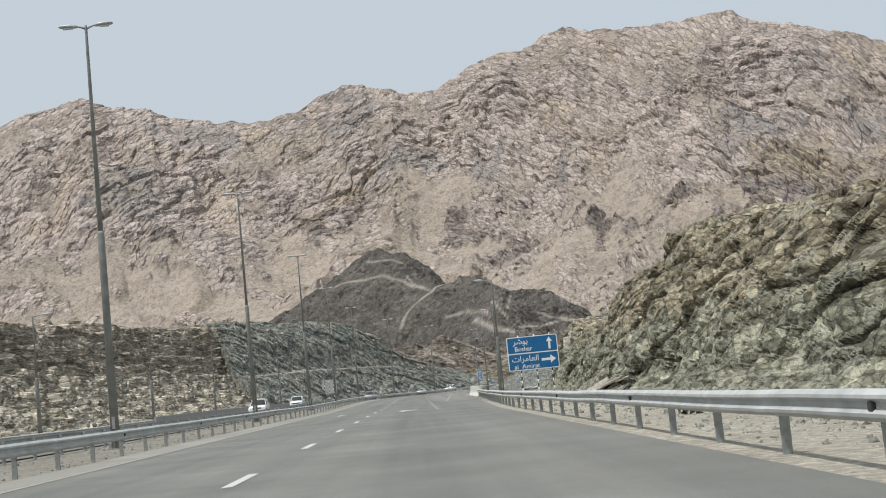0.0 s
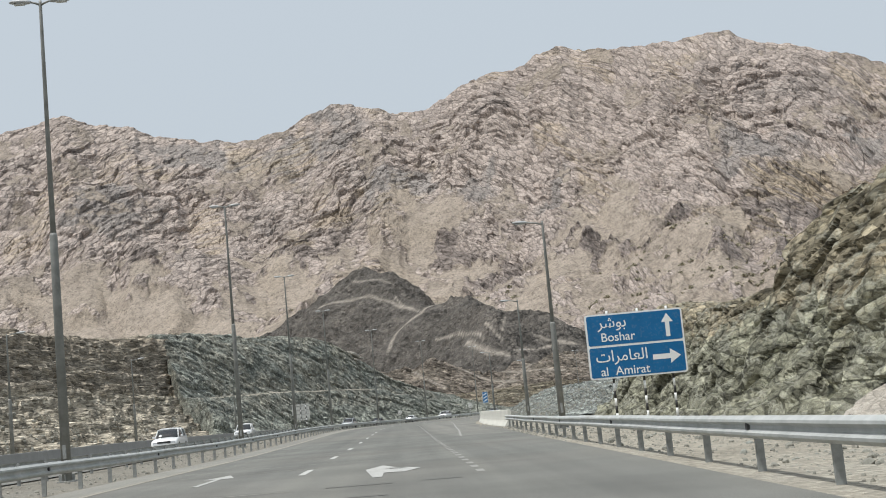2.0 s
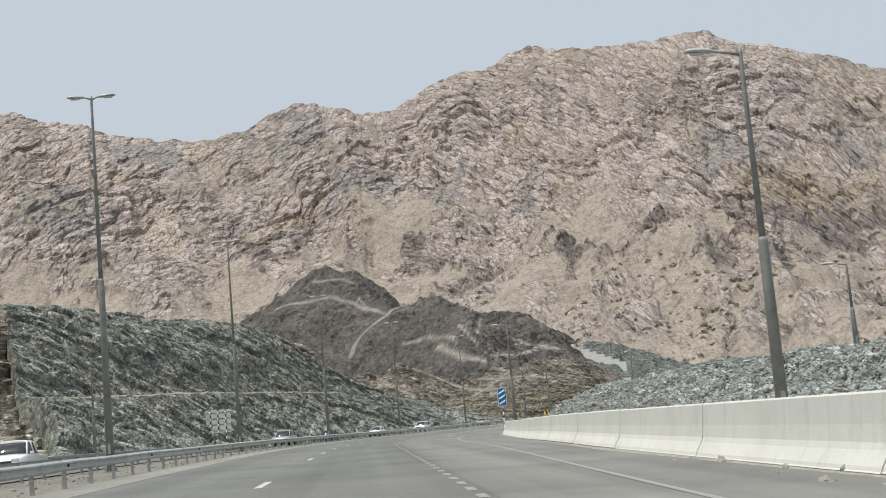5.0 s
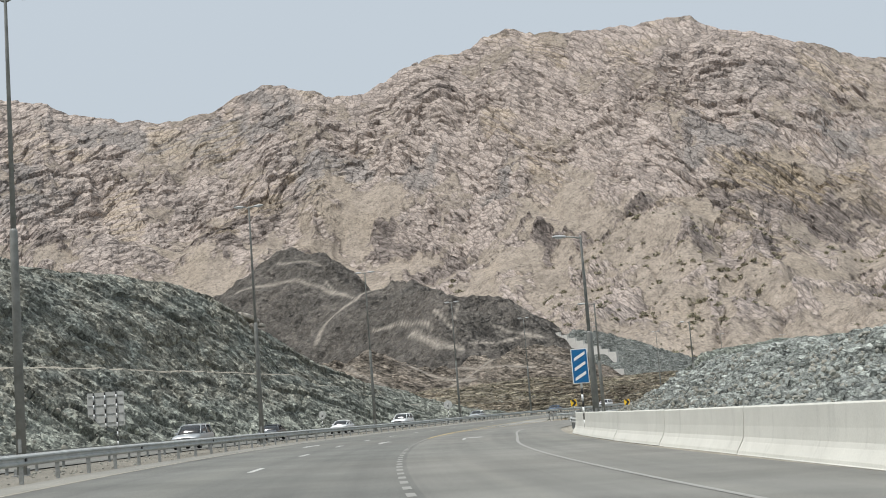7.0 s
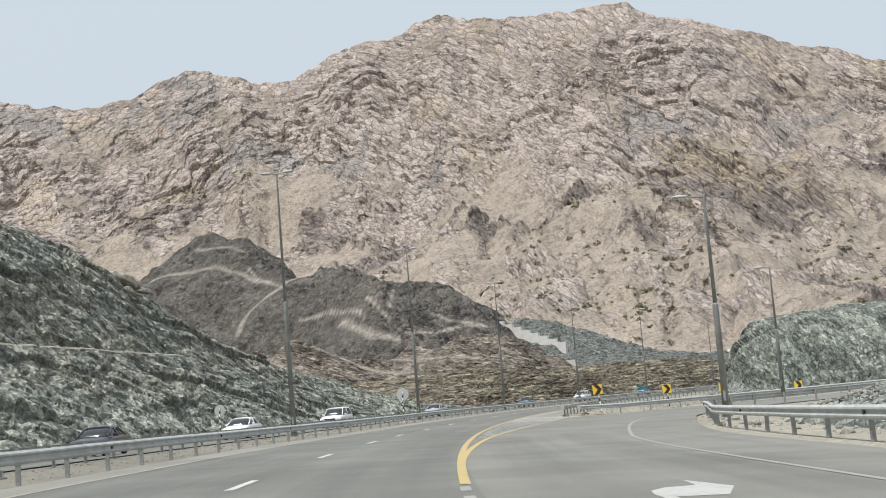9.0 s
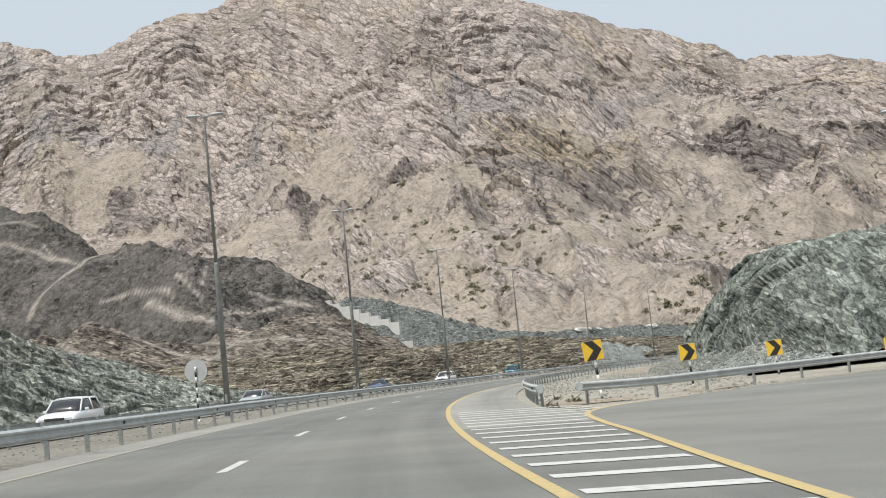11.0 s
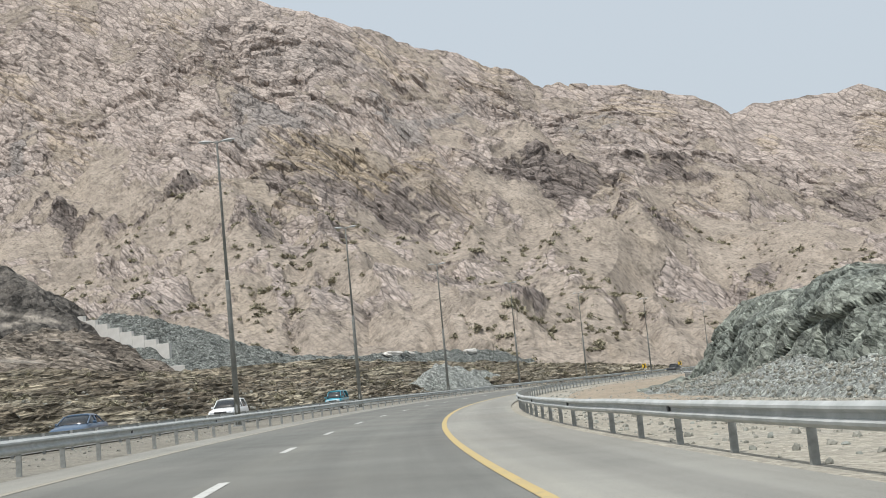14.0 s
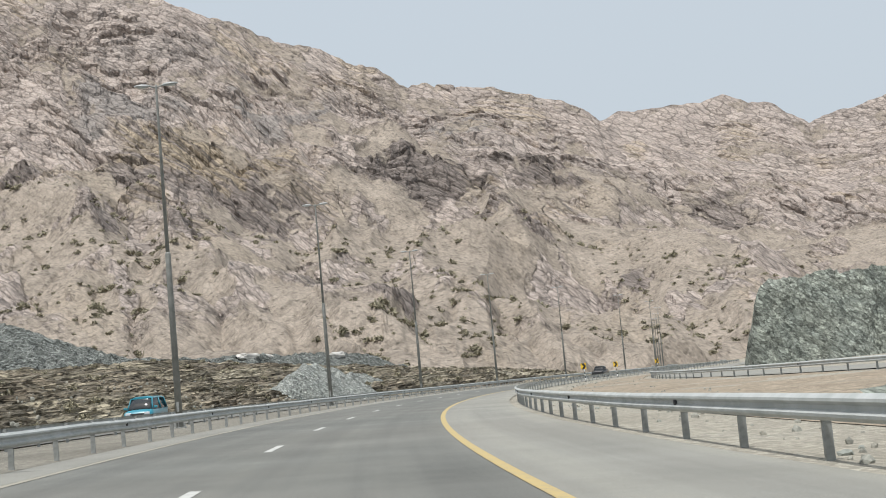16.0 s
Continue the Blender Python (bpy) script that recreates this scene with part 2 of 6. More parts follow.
def make_rock_material(name, tones, scale=0.35, vein=(0.45, 0.46, 0.42), vein_amount=0.5, dip=(0, 0, 0), stretch=(1, 1, 1), bump=0.8, dist=0.5, scree=None, trace=False, cracks=0.3, soft=1.0):
    """Broken rock: tones in patches, facets with dark joints, pale veins and grain; scree of another tone may lie on its lower part."""
    s = Shader(name, 0.92, spec=0.15)
    v = s.mapped(stretch, dip)
    t = s.n.new("ShaderNodeTexNoise")
    t.inputs["Scale"].default_value, t.inputs["Detail"].default_value, t.inputs["Roughness"].default_value = scale * 2.0, 3, 0.5
    s.l.new(v, t.inputs["Vector"])
    w = s.n.new("ShaderNodeVectorMath")
    w.operation = "MULTIPLY_ADD"
    w.inputs[1].default_value = (0.16 / scale,) * 3
    s.l.new(t.outputs["Color"], w.inputs[0])
    s.l.new(v, w.inputs[2])
    uneven = w.outputs[0]
    n = len(tones)
    c = s.ramp(s.noise(scale * 0.3, 8, 0.7, v, 0.3), [(0.30 + 0.40 * i / (n - 1), q) for i, q in enumerate(tones)])
    if scree:
        tone, level, spread = scree
        h = s.math("ADD", s.math("MULTIPLY", s.height()[2], -1.0 / spread), s.math("MULTIPLY", s.noise(scale * 0.5, 6, 0.7), 1.6))
        m = s.ramp(s.math("ADD", h, level / spread - 0.3), [(0.3, 0.0), (0.55, 0.8)])
        rub = s.ramp(s.noise(scale * 6, 6, 0.8), [(0.36, 0.65), (0.6, 1.15)])
        c = s.mix(m, c, s.mix(1.0, tone, rub, "MULTIPLY"))
    for k, lo, hi in ((1.6, 0.58, 1.32), (4.2, 0.52, 1.5), (10.0, 0.66, 1.38)):
        g = s.n.new("ShaderNodeSeparateColor")
        s.l.new(s.voronoi(scale * k, uneven, out="Color"), g.inputs[0])
        c = s.mix(soft, c, s.mix(1.0, c, s.ramp(g.outputs[0], [(0.0, lo), (0.55, 1.0), (1.0, hi)]), "MULTIPLY"))
    for k, deep in ((1.6, cracks), (4.2, 0.8 * cracks)):
        e = s.ramp(s.voronoi(scale * k, uneven, "DISTANCE_TO_EDGE"), [(0.0, 1 - deep), (0.07, 1.0)])
        c = s.mix(1.0, c, e, "MULTIPLY")
    veins = s.ramp(s.math("ABSOLUTE", s.math("SUBTRACT", s.noise(scale * 0.9, 7, 0.62, v, 0.5), 0.5)), [(0.004, vein_amount), (0.03, 0.0)])
    patches = s.ramp(s.noise(scale * 1.8, 8, 0.78, v, 0.4), [(0.57, 0.0), (0.68, vein_amount)])
    c = s.mix(s.math("MAXIMUM", s.math("MULTIPLY", veins, 0.7), patches), c, vein)
    if trace:
        # bulldozed tracks and dry gullies, where the mesh has them
        a = s.n.new("ShaderNodeVertexColor")
        a.layer_name = "trace"
        m = s.math("MULTIPLY", a.outputs["Color"], s.ramp(s.noise(0.15, 6, 0.75), [(0.34, 0.25), (0.55, 1.0)]))
        c = s.mix(m, c, (0.36, 0.325, 0.28))
    grain = s.ramp(s.noise(scale * 24, 4, 0.7), [(0.3, (0.75, 0.75, 0.75)), (0.7, (1.2, 1.2, 1.2))])
    s.color(s.mix(1.0, c, grain, "MULTIPLY"))
    h = s.math("ADD", s.facet(scale * 1.6, uneven), s.math("MULTIPLY", s.facet(scale * 4.2, uneven), 1.3))
    h = s.math("ADD", h, s.math("MULTIPLY", s.facet(scale * 10, uneven), 1.2))
    h = s.math("ADD", h, s.math("MULTIPLY", s.noise(scale * 14, 4, 0.7, v), 0.05 / scale))
    s.bump(h, bump, 1.0 + dist)
    return s.m


def make_asphalt(name, tone, patch=0.25):
    s = Shader(name, 0.85, spec=0.25)
    c = s.ramp(s.noise(0.25, 6, 0.6), [(0.3, tuple(a * (1 - patch) for a in tone)), (0.7, tuple(a * (1 + patch * 0.4) for a in tone))])
    grain = s.ramp(s.noise(60, 3, 0.8), [(0.3, (0.75, 0.75, 0.75)), (0.7, (1.25, 1.25, 1.25))])
    c = s.mix(1.0, c, grain, "MULTIPLY")
    # wheel tracks and bleached bands run along the lanes
    uv = s.n.new("ShaderNodeMapping")
    uv.inputs["Scale"].default_value = (1.0, 0.012, 1.0)
    s.l.new(s.n.new("ShaderNodeTexCoord").outputs["UV"], uv.inputs["Vector"])
    c = s.mix(1.0, c, s.ramp(s.noise(0.75, 5, 0.6, uv.outputs[0]), [(0.32, (0.80, 0.80, 0.81)), (0.52, (1.0, 1.0, 1.0)), (0.7, (1.16, 1.15, 1.12))]), "MULTIPLY")
    stain = s.ramp(s.noise(0.9, 7, 0.75, None, 0.3), [(0.6, 0.0), (0.75, 0.35)])
    c = s.mix(stain, c, tuple(a * 0.6 for a in tone))
    dust = s.ramp(s.noise(0.05, 5, 0.6), [(0.45, 0.0), (0.7, 0.35)])
    s.color(s.mix(dust, c, (0.22, 0.205, 0.18)))
    s.bump(s.noise(90, 3, 0.8), 0.25, 0.01)
    return s.m


def make_gravel(name, tones, scale=3.0):
    s = Shader(name, 0.95, spec=0.15)
    c = s.ramp(s.noise(0.12, 6, 0.65), [(0.3, tones[0]), (0.55, tones[1]), (0.75, tones[2])])
    cell = s.voronoi(scale * 3, None, out="Color")
    g = s.n.new("ShaderNodeSeparateColor")
    s.l.new(cell, g.inputs[0])
    c = s.mix(1.0, c, s.ramp(g.outputs[0], [(0.0, 0.75), (0.7, 1.0), (1.0, 1.25)]), "MULTIPLY")
    c = s.mix(1.0, c, s.ramp(s.noise(scale * 2.5, 6, 0.75), [(0.35, 0.78), (0.6, 1.08)]), "MULTIPLY")
    s.color(c)
    s.bump(s.math("ADD", s.voronoi(scale * 3), s.noise(scale * 2, 6, 0.7)), 0.7, 0.06)
    return s.m


def make_galvanised(name):
    s = Shader(name, 0.6, 0.1, (0.42, 0.44, 0.44), 0.35)
    c = s.ramp(s.noise(2.0, 6, 0.6), [(0.3, (0.33, 0.345, 0.335)), (0.7, (0.49, 0.505, 0.495))])
    c = s.mix(s.ramp(s.noise(0.6, 7, 0.75), [(0.55, 0.0), (0.75, 0.5)]), c, (0.33, 0.30, 0.25))
    s.color(c)
    s.bump(s.noise(25, 3), 0.05, 0.01)
    return s.m


def make_concrete(name, tone):
    s = Shader(name, 0.9, spec=0.2)
    c = s.ramp(s.noise(0.5, 7, 0.65), [(0.3, tuple(a * 0.85 for a in tone)), (0.7, tone)])
    streak = s.ramp(s.noise(1.6, 7, 0.75, s.mapped((1.5, 1.5, 0.12))), [(0.55, 0.0), (0.75, 0.45)])
    c = s.mix(streak, c, tuple(a * 0.55 for a in tone))
    c = s.mix(1.0, c, s.ramp(s.noise(30, 4, 0.7), [(0.3, 0.88), (0.7, 1.05)]), "MULTIPLY")
    s.color(c)
    s.bump(s.noise(14, 6, 0.7), 0.2, 0.02)
    return s.m


def make_paint(name, color, worn=(0.22, 0.215, 0.2)):
    s = Shader(name, 0.7, spec=0.3)
    w = s.ramp(s.noise(5.0, 8, 0.8), [(0.5, 0.0), (0.68, 0.75)])
    s.color(s.mix(w, color, worn))
    return s.m


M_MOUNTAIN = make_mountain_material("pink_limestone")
M_DARKHILL = make_rock_material("dark_brown_shale", [(0.085, 0.079, 0.071), (0.115, 0.106, 0.096), (0.15, 0.135, 0.12)], 0.16, (0.26, 0.235, 0.20), 0.3, (0, 20, 0), (0.9, 0.4, 1.2), 0.6, 1.6, trace=True, cracks=0.2, soft=0.6)
M_GULLIED = make_rock_material("brown_gullied_shale", [(0.125, 0.107, 0.09), (0.20, 0.172, 0.143), (0.27, 0.235, 0.19)], 0.22, (0.33, 0.295, 0.245), 0.45, (0, -14, 0), (0.5, 0.4, 1.6), 0.8, 1.2, trace=True, cracks=0.35)
M_LEFT = make_rock_material("grey_green_cut_rock", [(0.135, 0.145, 0.127), (0.185, 0.197, 0.174), (0.225, 0.219, 0.181), (0.24, 0.255, 0.226)], 0.72, (0.30, 0.317, 0.284), 0.32, (14, 0, 0), (1, 0.3, 0.8), 0.5, 0.2, scree=((0.235, 0.248, 0.213), 2.0, 6.0), cracks=0.32)
M_BROWN = make_rock_material("brown_layered_rock", [(0.16, 0.137, 0.106), (0.255, 0.222, 0.175), (0.37, 0.328, 0.264)], 0.45, (0.42, 0.38, 0.31), 0.4, (0, 3, 0), (0.28, 0.28, 2.2), 0.5, 0.1, scree=((0.385, 0.348, 0.278), 6.8, 2.4), cracks=0.4)
M_CLIFF = make_rock_material("olive_green_cut_rock", [(0.135, 0.113, 0.076), (0.195, 0.172, 0.12), (0.265, 0.232, 0.166), (0.37, 0.285, 0.165)], 0.85, (0.48, 0.48, 0.40), 0.5, (0, 0, 0), (0.8, 0.22, 0.8), 0.7, 0.2, scree=((0.225, 0.23, 0.175), 3.0, 4.0), cracks=0.6)
M_RUBBLE = make_rock_material("pale_green_rubble", [(0.20, 0.217, 0.20), (0.29, 0.312, 0.288), (0.38, 0.40, 0.37)], 1.6, (0.44, 0.46, 0.44), 0.5, (0, 0, 0), (0.8, 0.35, 1), 1.0, 0.3, cracks=0.6)
M_DARKGREEN = make_rock_material("dark_green_rock", [(0.105, 0.117, 0.104), (0.165, 0.182, 0.162), (0.215, 0.23, 0.198), (0.27, 0.29, 0.26)], 0.85, (0.40, 0.43, 0.38), 0.35, (-25, 0, 0), (1.0, 0.32, 1.2), 0.5, 0.2, cracks=0.5)
M_TAN = make_rock_material("tan_layered_rock", [(0.11, 0.09, 0.066), (0.205, 0.174, 0.13), (0.275, 0.245, 0.18), (0.38, 0.345, 0.275)], 0.4, (0.38, 0.345, 0.285), 0.5, (0, 5, 0), (0.22, 0.22, 2.4), 0.9, 0.5, cracks=0.6)
M_BERM = make_rock_material("grey_spoil", [(0.135, 0.146, 0.135), (0.205, 0.22, 0.205), (0.27, 0.282, 0.262)], 0.6, (0.34, 0.35, 0.33), 0.4, (0, 0, 0), (1, 1, 1.5), 0.8, 0.5, cracks=0.5)
M_TALUS = make_rock_material("pale_talus", [(0.27, 0.285, 0.262), (0.37, 0.39, 0.362), (0.46, 0.475, 0.445)], 2.2, (0.52, 0.54, 0.51), 0.5, (0, 0, 0), (1, 1, 1), 0.9, 0.2, cracks=0.5)
M_SAND = make_gravel("sandy_ground", [(0.26, 0.215, 0.165), (0.32, 0.268, 0.205), (0.28, 0.25, 0.205)], 1.2)
M_GRAVEL = make_gravel("pale_gravel", [(0.27, 0.248, 0.205), (0.36, 0.335, 0.28), (0.31, 0.30, 0.263)], 3.0)
M_MEDIAN = make_gravel("dirty_median_gravel", [(0.18, 0.168, 0.142), (0.25, 0.235, 0.20), (0.22, 0.213, 0.19)], 3.0)
M_ASPHALT = make_asphalt("worn_asphalt", (0.166, 0.168, 0.154))
M_SHOULDER = make_asphalt("dusty_shoulder_asphalt", (0.265, 0.26, 0.233), 0.18)
M_EXIT = make_asphalt("dusty_exit_lane_asphalt", (0.20, 0.199, 0.181))
M_STEEL = make_galvanised("galvanised_steel")
M_POST = plain("dull_galvanised_post", (0.30, 0.31, 0.30), 0.6, 0.3, 0.25)
M_POLE = plain("grey_painted_pole", (0.25, 0.255, 0.24), 0.6, 0.2, 0.25, 2.0)
M_LAMP = plain("lamp_housing", (0.42, 0.43, 0.43), 0.5, 0.1, 0.15)
M_GLASSLENS = plain("lamp_lens", (0.55, 0.56, 0.55), 0.25, 0, 0.05)
M_CONCRETE = make_concrete("barrier_concrete", (0.64, 0.635, 0.58))
M_WALL = make_concrete("grey_parapet_concrete", (0.33, 0.325, 0.31))
M_FADED = make_paint("faded_white_road_paint", (0.285, 0.282, 0.262))
M_WHITE = make_paint("white_road_paint", (0.50, 0.50, 0.475))
M_TAR = plain("dark_tar", (0.095, 0.096, 0.09), 0.8, 0, 0.3, 3.0)
M_WORN = make_paint("almost_worn_paint", (0.235, 0.23, 0.205), (0.17, 0.17, 0.157))
M_ARROW = make_paint("worn_white_arrow_paint", (0.42, 0.42, 0.40))
M_YELLOW = make_paint("yellow_road_paint", (0.45, 0.345, 0.155))
M_EDGE = make_paint("faded_edge_paint", (0.33, 0.305, 0.25))
M_BLUE = plain("blue_sign_face", (0.004, 0.125, 0.31), 0.45, 0, 0.08, 1.5)
M_SIGNWHITE = plain("white_sign_paint", (0.78, 0.79, 0.78), 0.45, 0, 0.05)
M_SIGNBACK = plain("grey_sign_back", (0.50, 0.505, 0.49), 0.5, 0.2, 0.12, 2.0)
M_BLACK = plain("black_paint", (0.02, 0.02, 0.02), 0.55, 0, 0.1)
M_CHEVRON = plain("yellow_sign_face", (0.72, 0.46, 0.03), 0.45, 0, 0.08)
M_PALEROCK = make_rock_material("pale_grey_slab", [(0.40, 0.365, 0.31), (0.46, 0.425, 0.37), (0.52, 0.49, 0.44)], 0.9, (0.55, 0.53, 0.48), 0.3, bump=0.5, dist=0.1, cracks=0.3, soft=0.35)
M_WHITEROCK = make_concrete("whitish_stone_facing", (0.66, 0.64, 0.60))
M_BUSH = make_rock_material("dry_bush_leaves", [(0.30, 0.275, 0.20), (0.38, 0.35, 0.25), (0.45, 0.41, 0.30)], 2.0, (0.42, 0.38, 0.28), 0.3)
M_RUBBER = plain("tyre_rubber", (0.025, 0.025, 0.025), 0.85)
M_RIM = plain("alloy_rim", (0.5, 0.5, 0.5), 0.35, 0.8)
M_GLASS = plain("dark_car_glass", (0.02, 0.024, 0.028), 0.08, 0, 0.02, spec=0.6)
M_LIGHT = plain("headlamp_glass", (0.7, 0.72, 0.75), 0.1, 0.2, 0.02)
M_TRIM = plain("dark_plastic_trim", (0.04, 0.04, 0.042), 0.6)


# ---- the road's line: straight, then a right-hand bend, then a left ----
S_MIN, S_MAX, S_STEP = -300.0, 1500.0, 1.0
S_TAB = np.arange(S_MIN, S_MAX, S_STEP)
BEND = 0.0020156
K_TAB = np.interp(S_TAB, [185.8, 193.3, 665, 690, 770, 800], [0, BEND, BEND, -0.0025, -0.0025, 0])
H_TAB = np.concatenate([[0], np.cumsum((K_TAB[1:] + K_TAB[:-1]) / 2)]) * S_STEP
H_TAB = H_TAB - np.interp(0, S_TAB, H_TAB) - 0.03019
H_MID = (H_TAB[1:] + H_TAB[:-1]) / 2
X_TAB = np.concatenate([[0], np.cumsum(np.sin(H_MID))]) * S_STEP
Y_TAB = np.concatenate([[0], np.cumsum(np.cos(H_MID))]) * S_STEP
X_TAB = X_TAB - np.interp(0, S_TAB, X_TAB) - 0.426
Y_TAB = Y_TAB - np.interp(0, S_TAB, Y_TAB)


Z_S = np.arange(-200, 1400, 2.0)
Z_RAW = np.interp(Z_S, [-200, 0, 36, 61, 85, 103, 163, 182, 208, 235, 254, 309, 328, 355, 382, 402, 424, 700, 1400],
                  [0.9, 0, -0.25, -0.42, -0.58, -0.74, -0.955, -1.07, -1.27, -1.495, -1.65, -2.185, -2.315, -2.49, -2.667, -2.817, -2.973, -4.2, -6])
Z_TAB = np.convolve(np.pad(Z_RAW, 4, "edge"), np.ones(9) / 9, "valid")


def road_z(s):
    return np.interp(s, Z_S, Z_TAB)


def crossfall(s, d):
    """The road leans to the right, more so in the bend."""
    lean = np.interp(s, [120, 220, 640, 700], [0.010, 0.028, 0.028, 0.0])
    return -lean * np.interp(d, [-40, -26, -14, -8.6, 9, 22, 45], [0, -5.5, -8.6, -8.6, 9, 9, 0])


def at(s, d, z=0.0):
    """Points at s along the road, d to its right, z above it: an array (..., 3)."""
    s, d, z = np.broadcast_arrays(np.asarray(s, float), np.asarray(d, float), np.asarray(z, float))
    h = np.interp(s, S_TAB, H_TAB)
    x = np.interp(s, S_TAB, X_TAB) + d * np.cos(h)
    y = np.interp(s, S_TAB, Y_TAB) - d * np.sin(h)
    return np.stack([x, y, road_z(s) + crossfall(s, d) + z], -1)


def heading(s):
    return float(np.interp(s, S_TAB, H_TAB))


def spot(s, d, z=0.0, turn=0.0):
    """The pose of a thing that stands at (s, d): its +Y runs along the road, +X to the right."""
    p = at(s, d, z)
    return Matrix.Translation(Vector([float(q) for q in p])) @ Matrix.Rotation(-heading(s) - radians(turn), 4, "Z")


def to_road(x, y):
    """The (s, d) of places in the plan."""
    x, y = np.asarray(x, float).ravel(), np.asarray(y, float).ravel()
    sel = slice(0, None, 4)
    best = np.empty(len(x), int)
    for i in range(0, len(x), 4000):
        q = (x[i:i + 4000, None] - X_TAB[None, sel]) ** 2 + (y[i:i + 4000, None] - Y_TAB[None, sel]) ** 2
        best[i:i + 4000] = np.argmin(q, 1) * 4
    dx, dy, h = x - X_TAB[best], y - Y_TAB[best], H_TAB[best]
    return S_TAB[best] + dx * np.sin(h) + dy * np.cos(h), dx * np.cos(h) - dy * np.sin(h)


# ---- noise on arrays ----
def lattice(ix, iy, iz, seed):
    h = (ix.astype(np.int64) * 374761393 + iy.astype(np.int64) * 668265263 + iz.astype(np.int64) * 2147483647 + seed * 974634777) & 0xFFFFFFFF
    h = ((h ^ (h >> 13)) * 1274126177) & 0xFFFFFFFF
    return ((h ^ (h >> 16)) & 0xFFFF) / 65535.0


def vnoise(x, y, z=0.0, seed=0):
    """Smooth value noise, -1 to 1."""
    x, y, z = np.broadcast_arrays(np.asarray(x, float), np.asarray(y, float), np.asarray(z, float))
    ix, iy, iz = np.floor(x), np.floor(y), np.floor(z)
    fx, fy, fz = x - ix, y - iy, z - iz
    u, v, w = (f * f * f * (f * (f * 6 - 15) + 10) for f in (fx, fy, fz))
    out = 0
    for a in (0, 1):
        for b in (0, 1):
            for c in (0, 1):
                out = out + lattice(ix + a, iy + b, iz + c, seed) * (u if a else 1 - u) * (v if b else 1 - v) * (w if c else 1 - w)
    return out * 2 - 1


def fbm(x, y, z=0.0, seed=0, octaves=4, gain=0.5):
    out, amp = 0, 1.0
    for k in range(octaves):
        out = out + amp * vnoise(np.asarray(x) * 2 ** k, np.asarray(y) * 2 ** k, np.asarray(z) * 2 ** k, seed + k)
        amp *= gain
    return out


def ridged(x, y, z=0.0, seed=0, octaves=4, gain=0.5):
    out, amp = 0, 1.0
    for k in range(octaves):
        out = out + amp * (1 - 2 * np.abs(vnoise(np.asarray(x) * 2 ** k, np.asarray(y) * 2 ** k, np.asarray(z) * 2 ** k, seed + k)))
        amp *= gain
    return out


# ---- meshes ----
def grid_mesh(name, pts, material, smooth=False, flip=False):
    """A sheet from an array of points (rows, columns, 3)."""
    nv, nu = pts.shape[:2]
    me = bpy.data.meshes.new(name)
    me.vertices.add(nu * nv)
    me.vertices.foreach_set("co", np.ascontiguousarray(pts, np.float32).ravel())
    a = (np.arange(nv - 1)[:, None] * nu + np.arange(nu - 1)[None, :]).ravel()
    quads = np.stack([a, a + 1, a + nu + 1, a + nu], 1)
    if flip:
        quads = quads[:, ::-1]
    n = len(quads)
    me.loops.add(n * 4)
    me.polygons.add(n)
    me.loops.foreach_set("vertex_index", quads.ravel().astype(np.int32))
    me.polygons.foreach_set("loop_start", np.arange(0, n * 4, 4, dtype=np.int32))
    me.polygons.foreach_set("use_smooth", np.full(n, smooth, bool))
    me.update(calc_edges=True)
    me.validate()
    me.materials.append(material)
    return me


def sheet(name, pts, material, label, category, smooth=False, flip=False, kind="structure"):
    return tagged(new(name, grid_mesh(name, pts, material, smooth, flip)), label, category, kind=kind)


def part(name, bm, material, parent=None, label=""):
    me = bpy.data.meshes.new(name)
    bm.normal_update()
    bm.to_mesh(me)
    bm.free()
    me.materials.append(material)
    ob = new(name, me)
    if parent:
        ob.parent = parent
    if label:
        ob["label"] = label
    return ob


def box(bm, x, y, z, sx, sy, sz, bevel=0.0, rot=None):
    """A box with its centre at (x, y, z), bevelled."""
    r = bmesh.ops.create_cube(bm, size=1.0, matrix=Matrix.Translation((x, y, z)) @ (rot or Matrix()) @ Matrix.Diagonal((sx, sy, sz, 1)))
    if bevel:
        edges = list({e for v in r["verts"] for e in v.link_edges})
        bmesh.ops.bevel(bm, geom=edges, offset=bevel, segments=2, affect="EDGES", profile=0.6)
    return bm


def tube(bm, rings, n=10, cap=True):
    """A tube through rings (centre, radius), each ring square to the way on."""
    rows = []
    for i, (c, r) in enumerate(rings):
        a, b = Vector(rings[max(i - 1, 0)][0]), Vector(rings[min(i + 1, len(rings) - 1)][0])
        q = (b - a).normalized().to_track_quat("Z", "Y")
        rows.append([bm.verts.new(Vector(c) + q @ Vector((r * math.cos(2 * math.pi * k / n), r * math.sin(2 * math.pi * k / n), 0))) for k in range(n)])
    for a, b in zip(rows, rows[1:]):
        for k in range(n):
            f = bm.faces.new((a[k], a[(k + 1) % n], b[(k + 1) % n], b[k]))
            f.smooth = True
    if cap:
        bm.faces.new(rows[0][::-1])
        bm.faces.new(rows[-1])
    return bm


def slab(bm, outline, z0, z1):
    """A flat plate from an outline in x, y."""
    top = [bm.verts.new((x, y, z1)) for x, y in outline]
    low = [bm.verts.new((x, y, z0)) for x, y in outline]
    bm.faces.new(top)
    bm.faces.new(low[::-1])
    n = len(top)
    for k in range(n):
        bm.faces.new((low[k], low[(k + 1) % n], top[(k + 1) % n], top[k]))
    return bm


